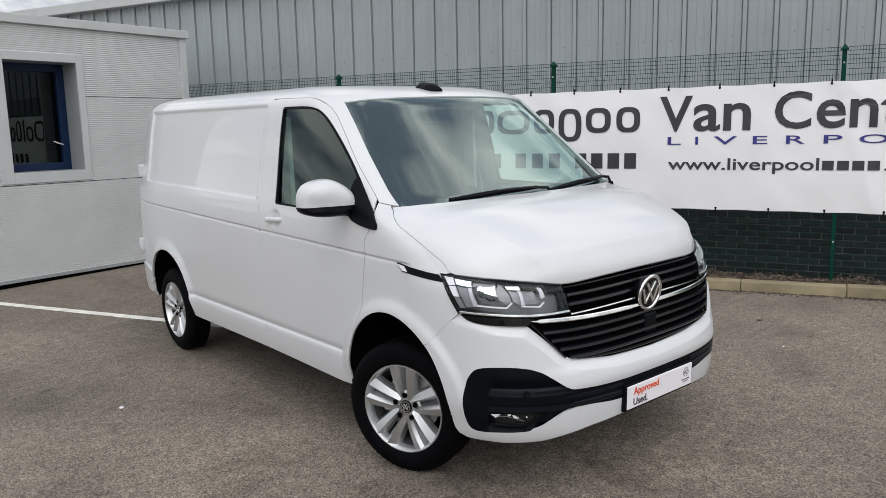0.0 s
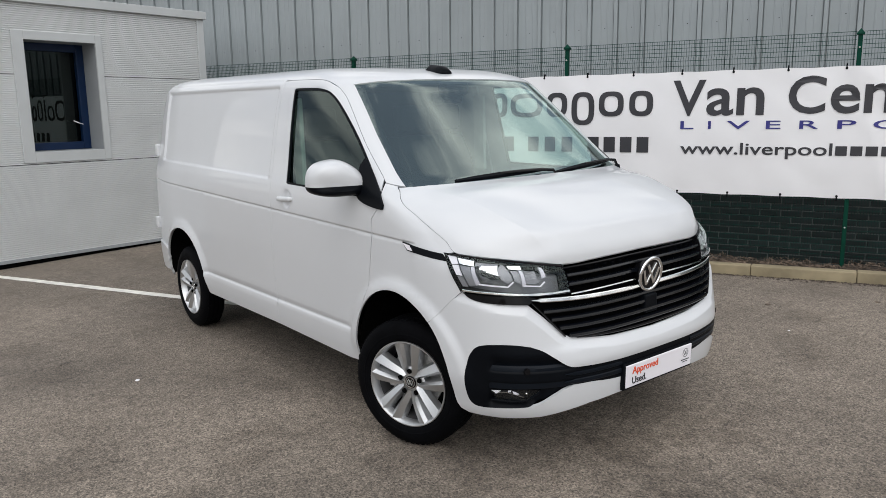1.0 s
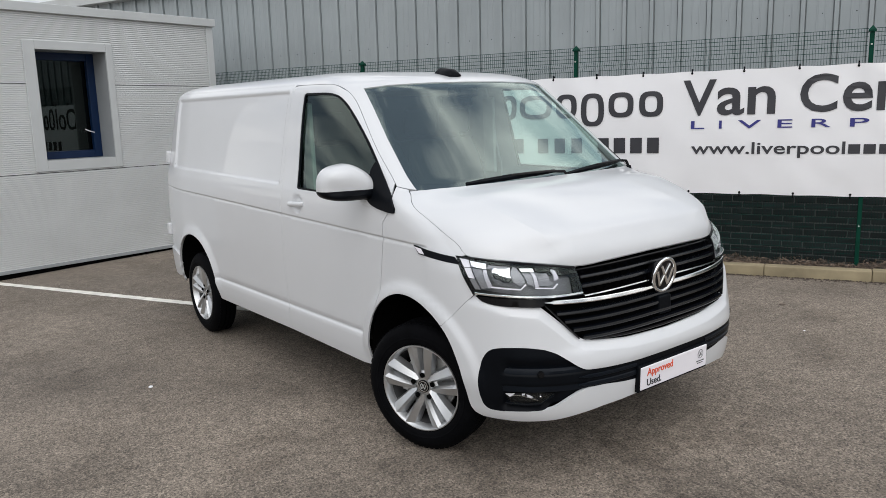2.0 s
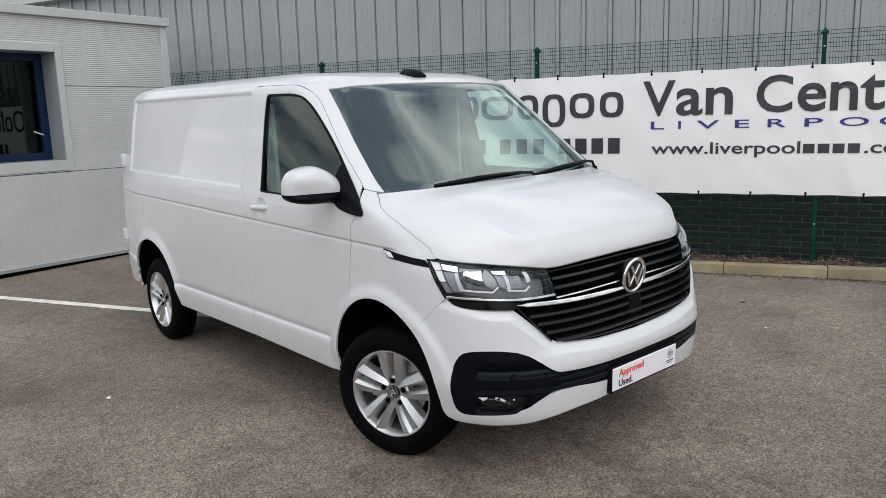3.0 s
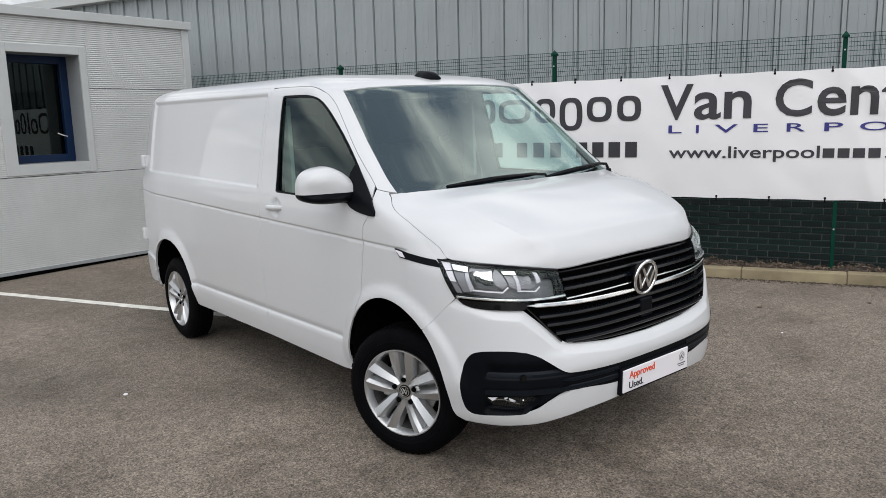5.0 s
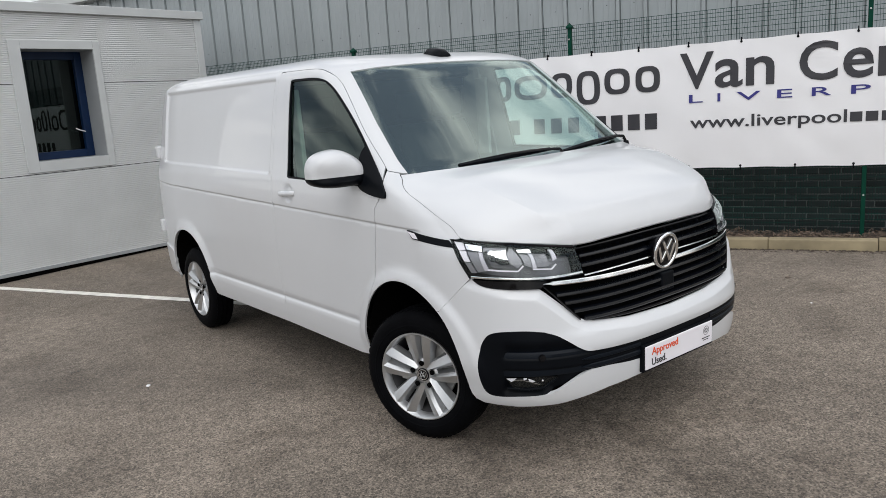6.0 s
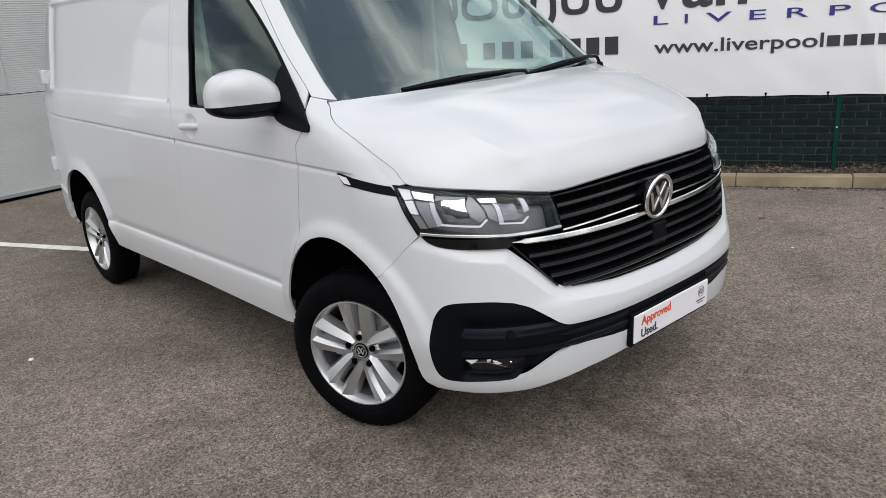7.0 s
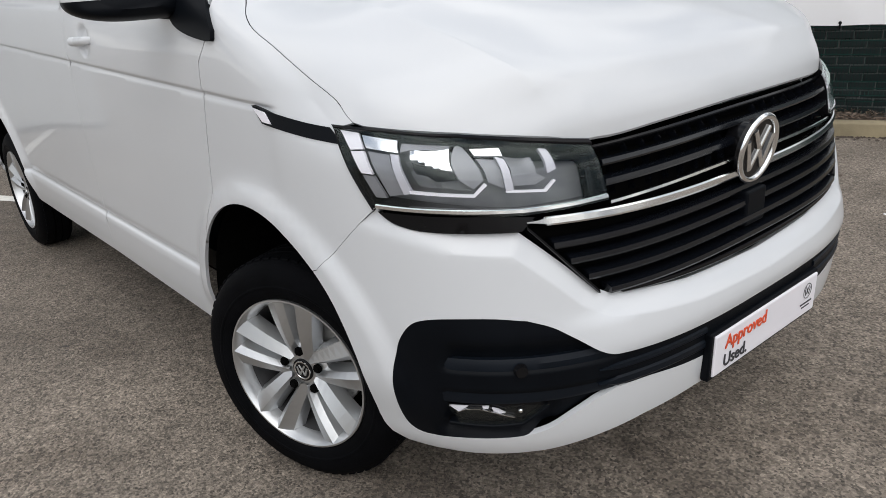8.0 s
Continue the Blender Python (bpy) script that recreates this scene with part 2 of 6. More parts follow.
def tube(points, r, sides=8):
    """A round bar along points, with closed ends."""
    pts = [Vector(p) for p in points]
    verts, faces = [], []
    for i, p in enumerate(pts):
        d = (pts[min(i + 1, len(pts) - 1)] - pts[max(i - 1, 0)]).normalized()
        a = d.orthogonal().normalized()
        if abs(d.z) < 0.95:
            a = d.cross(Vector((0, 0, 1))).normalized()
        b = d.cross(a)
        for k in range(sides):
            t = 2 * math.pi * k / sides
            verts.append(p + r * (math.cos(t) * a + math.sin(t) * b))
    for i in range(len(pts) - 1):
        for k in range(sides):
            k2 = (k + 1) % sides
            faces.append((i * sides + k, i * sides + k2, (i + 1) * sides + k2, (i + 1) * sides + k))
    faces.append(tuple(range(sides))[::-1])
    faces.append(tuple(range((len(pts) - 1) * sides, len(pts) * sides)))
    bm = from_lists(verts, faces)
    bmesh.ops.recalc_face_normals(bm, faces=bm.faces)
    return bm


# ---- the two frames of the site: along the fence, and along the cabin ----
UP = Vector((0.01745, -0.00713, 1)).normalized()


def site(origin, along):
    x = Vector((*along, 0))
    x = (x - UP * x.dot(UP)).normalized()
    y = UP.cross(x)
    m = Matrix((x, y, UP)).transposed().to_4x4()
    m.translation = origin
    return m


FENCE = site((4.546, 0.237, 0.10), (0.41, -0.912))
CABIN = site((-0.746, 7.221, 0.0), (0.975, 0.222))
KERB = pose(4.546, 0.237, 0.0, 0, 0, math.degrees(math.atan2(-0.912, 0.41)))


# ---- ground, kerb, planting strip ----
def fall(y):
    """The soil drops away behind the fence."""
    t = min(1, max(0, (y - 0.03) / 0.16))
    return t * t * (3 - 2 * t)


def build_ground():
    # one sheet, laid along the kerb; behind the planting strip it drops to the lower yard
    o, e = KERB.translation, KERB.to_3x3() @ Vector((1, 0, 0))
    e = Vector((e.x, e.y, 0)).normalized()
    f = Vector((-e.y, e.x, 0))
    far = [math.copysign(abs(i / 24) ** 3, i) * 600 for i in range(-24, 25)]
    xs = sorted([v for v in far if abs(v) > 9] + [-9, -8.4, -7.8, -7.2, -6.6, -6, -5.4, -4.8, -4.2, -3.7, -3.3, -3.2, -2.6, -2, -1.5, -1, -0.5, 0, 0.5, 1, 1.5, 2, 2.5, 3, 3.5, 4, 4.5, 5, 5.5, 6, 6.5, 7, 7.1, 9])
    ys = sorted([v for v in far if v > 1.6 or v < -9.1] + [-2 - 0.5 * k for k in range(15)] + [-1.5, -1, -0.6, -0.4, -0.345, -0.2, 0.0, 0.1, 0.2, 1.5])
    verts, faces = [], []
    for x in xs:
        for y in ys:
            low = -0.05 - 0.6 * fall(y) if -3.25 < x < 7.05 and -0.3 < y < 1.6 else 0.0
            p = Vector((o.x, o.y, 0)) + e * x + f * y
            # the tarmac swells a little under the front wheel
            low += 0.0145 * math.exp(-((p.x + 0.85) ** 2 + (p.y + 0.05) ** 2) / 2.4) if low == 0 else 0
            verts.append(p + Vector((0, 0, low)))
    n = len(ys)
    for i in range(len(xs) - 1):
        faces += [(i * n + j, (i + 1) * n + j, (i + 1) * n + j + 1, i * n + j + 1) for j in range(n - 1)]
    g = new("ground", mesh_of("ground", from_lists(verts, faces), M_TARMAC))
    tagged(g, "worn brown-grey tarmac car park with dark stains", "ground", kind="structure")
    # painted bay line
    a, b = Vector((-0.35, 3.41, 0.004)), Vector((-3.3, 9.6, 0.004))
    d = (b - a).normalized()
    n = Vector((-d.y, d.x, 0)) * 0.05
    rng = random.Random(3)
    verts, faces = [], []
    steps = 90
    for i in range(steps + 1):
        p = a.lerp(b, i / steps)
        verts += [p - n * (1 + rng.uniform(-0.08, 0.08)), p + n * (1 + rng.uniform(-0.08, 0.08))]
        if i:
            k = 2 * i
            faces.append((k - 2, k, k + 1, k - 1))
    line = new("bay_line", mesh_of("bay_line", from_lists(verts, faces), M_LINE))
    tagged(line, "worn white painted parking bay line on tarmac", "road marking", kind="structure")


build_ground()


def blot(name, x, y, r, seed, material, label, category, z=0.004, stretch=1.0):
    rng = random.Random(seed)
    pts, faces = [], []
    for q in range(11):
        n, rr = 12, r * rng.uniform(0.12, 0.5) * (1.2 if q == 0 else 0.8)
        cx, cy = (0, 0) if q == 0 else (rng.gauss(0, r * 0.8) * stretch, rng.gauss(0, r * 0.5))
        k = len(pts)
        for i in range(n):
            a = 2 * math.pi * i / n
            w = rr * rng.uniform(0.6, 1.2)
            pts.append((cx + w * math.cos(a), cy + w * math.sin(a), 0.0003 * q))
        faces.append(tuple(range(k, k + n)))
    ob = new(name, mesh_of(name, from_lists(pts, faces), material))
    ob.matrix_basis = pose(x, y, z, 0, 0, rng.uniform(0, 90))
    tagged(ob, label, category)


for i, (x, y, r) in enumerate(((-1.19, 1.42, 0.028), (-1.05, 0.20, 0.025), (0.46, -0.57, 0.03), (-1.98, 2.70, 0.025))):
    blot("oil_stain", x, y, r, i, M_STAIN, "small dark oil stain on the tarmac", "stain")


def pebble(x, y, r, material, name, label, category, seed=0, flat=0.5):
    bm = bmesh.new()
    bmesh.ops.create_icosphere(bm, subdivisions=2, radius=r)
    rng = random.Random(seed)
    for v in bm.verts:
        v.co *= rng.uniform(0.8, 1.2)
        v.co.z *= flat
    ob = new(name, mesh_of(name, bm, material))
    ob.matrix_basis = pose(x, y, r * flat * 0.8, 0, 0, rng.uniform(0, 360))
    tagged(ob, label, category)


pebble(-1.684, 1.978, 0.016, M_BANNER, "paper_scrap", "small white scrap lying on the tarmac", "litter", 1, 0.35)
pebble(2.924, 0.128, 0.026, M_LEAF, "dead_leaf", "dark dead leaf lying on the tarmac", "leaf", 2, 0.2)
pebble(3.62, -0.45, 0.02, M_LEAF, "dead_leaf", "dark dead leaf lying on the tarmac", "leaf", 3, 0.2)
pebble(2.35, -0.35, 0.009, M_BANNER, "paper_scrap", "small white scrap lying on the tarmac", "litter", 4, 0.3)


def build_kerb():
    k = thing("kerb", KERB, "weathered buff concrete kerb stones edging the tarmac", "kerb", kind="structure")
    bm = bmesh.new()
    box(bm, (-0.4555, -0.065, -0.1), (0.4555, 0.065, 0.105), 0.011, 3)
    me = mesh_of("kerb_stone", bm, M_KERB, 40)
    rng = random.Random(5)
    for i in range(-9, 7):
        ob = new("kerb_stone", me)
        ob.parent = k
        ob.matrix_basis = pose(-0.355 + 0.915 * i, -0.40 + rng.uniform(-0.003, 0.003), rng.uniform(-0.004, 0.004), 0, 0, rng.uniform(-0.3, 0.3))


build_kerb()


def build_strip():
    rng = random.Random(11)
    verts, faces = [], []
    nx, ny = 130, 40
    for i in range(nx + 1):
        for j in range(ny + 1):
            x, y = -8.8 + 15 * i / nx, -0.337 + 1.65 * j / ny
            verts.append((x, y, 0.075 + 0.035 * noise.noise(Vector((x * 3, y * 3, 0))) + 0.02 * noise.noise(Vector((x * 11, y * 11, 3))) - 0.5 * fall(y)))
    for i in range(nx):
        for j in range(ny):
            a = i * (ny + 1) + j
            faces.append((a, a + ny + 1, a + ny + 2, a + 1))
    s = new("planting_strip", mesh_of("planting_strip", from_lists(verts, faces), M_SOIL, 180))
    s.matrix_basis = KERB
    tagged(s, "dark bare soil strip between kerb and fence", "soil", kind="structure")
    verts, faces = [], []
    for i in range(5200):
        x, y = rng.uniform(-4.0, 4.5), -0.33 + 0.42 * rng.random() ** 1.1
        z = 0.088 + 0.035 * noise.noise(Vector((x * 3, y * 3, 0))) + 0.02 * noise.noise(Vector((x * 11, y * 11, 3))) - 0.5 * fall(y) + rng.uniform(0, 0.015)
        m = pose(x, y, z, rng.uniform(-35, 35), rng.uniform(-35, 35), rng.uniform(0, 360))
        l, w = rng.uniform(0.012, 0.036), rng.uniform(0.003, 0.010)
        k = len(verts)
        verts += [m @ Vector(p) for p in ((-l, 0, 0), (0, -w, 0.004), (l, 0, 0.002), (0, w, 0.004))]
        faces.append((k, k + 1, k + 2, k + 3))
    c = new("bark_chips", mesh_of("bark_chips", from_lists(verts, faces), M_LEAF))
    c.matrix_basis = KERB
    tagged(c, "scattered brown bark chips and dead leaves on soil", "bark chips", kind="stuff")
    verts, faces = [], []
    for i in range(1500):
        x, y = rng.uniform(-4.0, 4.5), -0.468 - 0.10 * rng.random() ** 4
        r, k, z = rng.uniform(0.003, 0.011), len(verts), 0.004
        verts += [(x + r * 1.6 * math.cos(a) * rng.uniform(0.6, 1.2), y + r * math.sin(a), z + (0.006 if a == 9 else 0)) for a in (0, 1.3, 2.5, 3.8, 5.1)] + [(x, y, z + r * 0.8)]
        faces += [(k + q, k + (q + 1) % 5, k + 5) for q in range(5)]
    c = new("kerb_grit", mesh_of("kerb_grit", from_lists(verts, faces), M_SOIL))
    c.matrix_basis = KERB
    tagged(c, "dark grit and dirt gathered along the kerb foot", "grit", kind="stuff")


build_strip()


# ---- warehouse: cladding over a brick plinth ----
WALL_Y, EAVE = 1.35, 3.66


def build_warehouse():
    w = thing("wall_warehouse", FENCE, "grey profiled metal cladding above a dark brick plinth", "wall", kind="structure")
    # trapezoidal sheet with ribs every third of a metre and two faint swages in each pan
    verts, faces = [], []
    prof = [(0.0, 0), (0.095, 0), (0.10, -0.004), (0.112, -0.004), (0.117, 0), (0.175, 0), (0.18, -0.004), (0.192, -0.004), (0.197, 0),
            (0.262, 0), (0.264, 0.022), (0.272, 0.022), (0.275, -0.03), (0.318, -0.03), (0.321, 0.022), (0.329, 0.022), (0.331, 0)]
    xs = []
    for i in range(-54, 22):
        xs += [(i * 0.3333 + 0.010 + a, b) for a, b in prof]
    base = 0.95
    for x, d in xs:
        verts += [(x, WALL_Y + d, base), (x, WALL_Y + d, EAVE)]
    for i in range(len(xs) - 1):
        faces.append((2 * i, 2 * i + 2, 2 * i + 3, 2 * i + 1))
    part("cladding_sheet", from_lists(verts, faces), M_CLAD, w, "grey ribbed metal cladding sheet")
    part("verge_flashing", boxes(((-18.2, WALL_Y - 0.16, EAVE - 0.01), (7.2, WALL_Y + 0.5, EAVE + 0.155), 0.01)), M_TRIM, w, "pale grey metal eaves flashing")
    # fixing screws
    verts, faces = [], []
    for i in range(-54, 22):
        for z in (2.505,):
            x = i * 0.3333 + 0.167
            k = len(verts)
            for r, yy in ((0.006, -0.001), (0.005, -0.005)):
                verts += [(x + r * math.cos(a * math.pi / 3), WALL_Y + yy, z + r * math.sin(a * math.pi / 3)) for a in range(6)]
            faces += [(k + a, k + (a + 1) % 6, k + 6 + (a + 1) % 6, k + 6 + a) for a in range(6)] + [tuple(range(k + 6, k + 12))]
    tagged(part("fixing_screws", from_lists(verts, faces), M_DARK, w, "dark screw heads"), kind="stuff")
    part("core", boxes(((-18, WALL_Y + 0.035, -0.6), (7.2, WALL_Y + 0.4, EAVE))), M_MORTAR, w, "mortar bed behind the bricks")
    part("mortar_bed", boxes(((-9, WALL_Y - 0.022, -0.62), (7.0, WALL_Y + 0.03, 0.96))), M_MORTAR, w, "pale mortar bed of the brick plinth")
    # brick plinth
    rng = random.Random(8)
    meshes = []
    for k in range(6):
        bm = bmesh.new()
        box(bm, (-0.107, -0.05, -0.032), (0.107, 0.05, 0.032), 0.004, 1)
        for v in bm.verts:
            v.co += Vector((rng.uniform(-1, 1), rng.uniform(-1, 1), rng.uniform(-1, 1))) * 0.0018
        meshes.append(mesh_of("brick", bm, M_BRICK))
    verts, faces = [], []
    for row in range(21):
        z = -0.535 + row * 0.075
        for i in range(-30, 22):
            x = i * 0.225 + (0.1125 if row % 2 else 0)
            y = WALL_Y + 0.02 + rng.uniform(-0.003, 0.003)
            if -1.75 < x < 1.75 and 1 <= row < 18:
                ob = new("brick", meshes[rng.randrange(6)])
                ob.parent = w
                ob.matrix_basis = pose(x, y, z)
            else:
                k = len(verts)
                verts += [(x + a * 0.107, y + b * 0.05, z + c * 0.032) for a in (-1, 1) for b in (-1, 1) for c in (-1, 1)]
                faces += [(k, k + 1, k + 5, k + 4), (k, k + 4, k + 6, k + 2), (k + 1, k + 3, k + 7, k + 5), (k, k + 2, k + 3, k + 1), (k + 4, k + 5, k + 7, k + 6)]
    tagged(part("brick_courses", from_lists(verts, faces), M_BRICK, w, "dark brick courses"), kind="stuff")


# ---- mesh fence ----
PITCH, FTOP = 2.84, 2.195


def build_fence():
    fence = thing("mesh_fence", FENCE, "dark green welded mesh fence on square posts", "fence")
    post = new("post")
    post.parent = fence
    part("shaft", boxes(((-0.02, -0.02, -0.15), (0.02, 0.025, 2.17), 0.004)), M_GREEN, post)
    cap = from_lists([(-0.034, -0.034, 2.165), (0.034, -0.034, 2.165), (0.034, 0.034, 2.165), (-0.034, 0.034, 2.165), (-0.034, -0.034, 2.18), (0.034, -0.034, 2.18), (0.034, 0.034, 2.18), (-0.034, 0.034, 2.18), (0, 0, 2.225)],
                     [(3, 2, 1, 0), (0, 1, 5, 4), (1, 2, 6, 5), (2, 3, 7, 6), (3, 0, 4, 7), (4, 5, 8), (5, 6, 8), (6, 7, 8), (7, 4, 8)])
    part("cap", cap, M_GREEN, post)
    part("clamp_bar", boxes(((-0.018, -0.030, -0.05), (0.018, -0.021, 2.1), 0.002)), M_GREEN, post)
    for z in (0.35, 0.95, 1.55, 2.05):
        bolt = bmesh.new()
        bmesh.ops.create_cone(bolt, cap_ends=True, segments=8, radius1=0.009, radius2=0.007, depth=0.012, matrix=pose(0, -0.036, z, 90))
        part("bolt", bolt, M_TRIM, post, "small silver bolt")
    for k in (-4, -3, -2, -1, 1):
        copy_thing(post, pose(-0.025 + PITCH * k, 0, 0))
    post.matrix_basis = pose(-0.025, 0, 0)
    panel = new("mesh_panel")
    panel.parent = fence

    def bars(items, r):
        bm = bmesh.new()
        verts, faces = [], []
        for line in items:
            k = len(verts)
            for x, y, z, ax in line:
                verts += [(x + (a * r if ax == "v" else 0), y + b * r, z + (a * r if ax == "h" else 0)) for a, b in ((-1, -1), (1, -1), (1, 1), (-1, 1))]
            for i in range(len(line) - 1):
                for q in range(4):
                    faces.append((k + 4 * i + q, k + 4 * i + (q + 1) % 4, k + 4 * i + 4 + (q + 1) % 4, k + 4 * i + 4 + q))
        bm.free()
        return from_lists(verts, faces)

    folds = (0.12, 0.72, 1.32, 1.99)
    zs = [(-0.06, 0)]
    for f in folds:
        zs += [(f - 0.05, 0), (f, -0.03), (f + 0.05, 0)]
    zs.append((FTOP, 0))
    upright = [[(x, y, z, "v") for z, y in zs] for x in [0.05 + 0.025 * i for i in range(111)]]
    level = []
    for z in sorted({*[f + d for f in folds for d in (-0.05, 0.0, 0.05)], *[0.22, 0.32, 0.42, 0.52, 0.62, 0.92, 1.12, 1.52, 1.72, 1.80, 1.88, 2.08, 2.12, 2.16, -0.05, FTOP]}):
        y = -0.03 if z in folds else 0
        level.append([(0.03, y, z, "h"), (PITCH - 0.03, y, z, "h")])
    tagged(part("upright_mesh_wire", bars(upright, 0.0014), M_WIRE, panel), kind="stuff")
    tagged(part("level_mesh_wire", bars(level, 0.0023), M_WIRE, panel), kind="stuff")
    for k in (-4, -3, -2, -1, 0):
        copy_thing(panel, pose(-0.025 + PITCH * k, 0, 0))
    panel.matrix_basis = pose(-0.025 + PITCH, 0, 0)


# ---- banner ----
def letters(text, width, height, material, parent, m, name="lettering", label="", cap=0.73, bold=0.0):
    """Text laid in the local x-z plane, its first baseline point at m, stretched to width and cap height."""
    cu = bpy.data.curves.new(name, "FONT")
    cu.body = text
    cu.size = height / cap
    cu.extrude = 0.0008
    cu.offset = bold
    cu.resolution_u = 4
    tmp = bpy.data.objects.new(name, cu)
    scene.collection.objects.link(tmp)
    bpy.context.view_layer.update()
    me = bpy.data.meshes.new_from_object(tmp.evaluated_get(bpy.context.evaluated_depsgraph_get()))
    bpy.data.objects.remove(tmp)
    co = np.empty(len(me.vertices) * 3, dtype=np.float32)
    me.vertices.foreach_get("co", co)
    co = co.reshape(-1, 3)
    lo, hi = co[:, 0].min(), co[:, 0].max()
    k = width / (hi - lo) if width else 1.0
    out = np.stack([(co[:, 0] - lo) * k, -co[:, 2], co[:, 1]], 1)
    me.vertices.foreach_set("co", out.astype(np.float32).ravel())
    me.materials.clear()
    me.materials.append(material)
    ob = new(name, me)
    ob.parent = parent
    ob.matrix_basis = m
    if label:
        ob["label"] = label
    return ob


def ring_shape(x0, z0, x1, z1, y, bar, n=28, open_at=None):
    """A plain rounded loop in the x-z plane."""
    cx, cz, a, b = (x0 + x1) / 2, (z0 + z1) / 2, (x1 - x0) / 2, (z1 - z0) / 2
    verts, faces = [], []
    for i in range(n):
        t = 2 * math.pi * i / n
        c, s = math.cos(t), math.sin(t)
        k = (abs(c) ** 3 + abs(s) ** 3) ** (-1 / 3)
        for f, yy in ((1, y), (1, y - 0.0012), (0, y - 0.0012)):
            verts.append((cx + (a - (0 if f else bar)) * k * c, yy, cz + (b - (0 if f else bar * 0.8)) * k * s))
    for i in range(n):
        p, q = 3 * i, 3 * ((i + 1) % n)
        faces += [(p, q, q + 1, p + 1), (p + 1, q + 1, q + 2, p + 2)]
    return from_lists(verts, faces)


BAN = (-5.25, 1.62, 0.635, 1.88)


def banner_y(x, z):
    """How far the vinyl stands off the fence: shallow billows and creases from the eyelets."""
    u, v = (x - BAN[0]) / 0.5, (z - BAN[2]) / (BAN[3] - BAN[2])
    sag = 0.010 * abs(math.sin(math.pi * (u + 0.5))) * (abs(v - 0.5) * 2) ** 3
    return -0.045 - 0.012 * noise.noise(Vector((x * 1.3, z * 1.6, 0))) - 0.006 * noise.noise(Vector((x * 3 + z * 4, z * 1.2 - x, 7))) + sag - 0.008 * math.exp(-(((x + 0.05 - 0.28 * (1.88 - z)) / 0.06) ** 2)) - 0.006 * math.exp(-(((x - 0.02 - 0.75 * (1.88 - z)) / 0.06) ** 2))


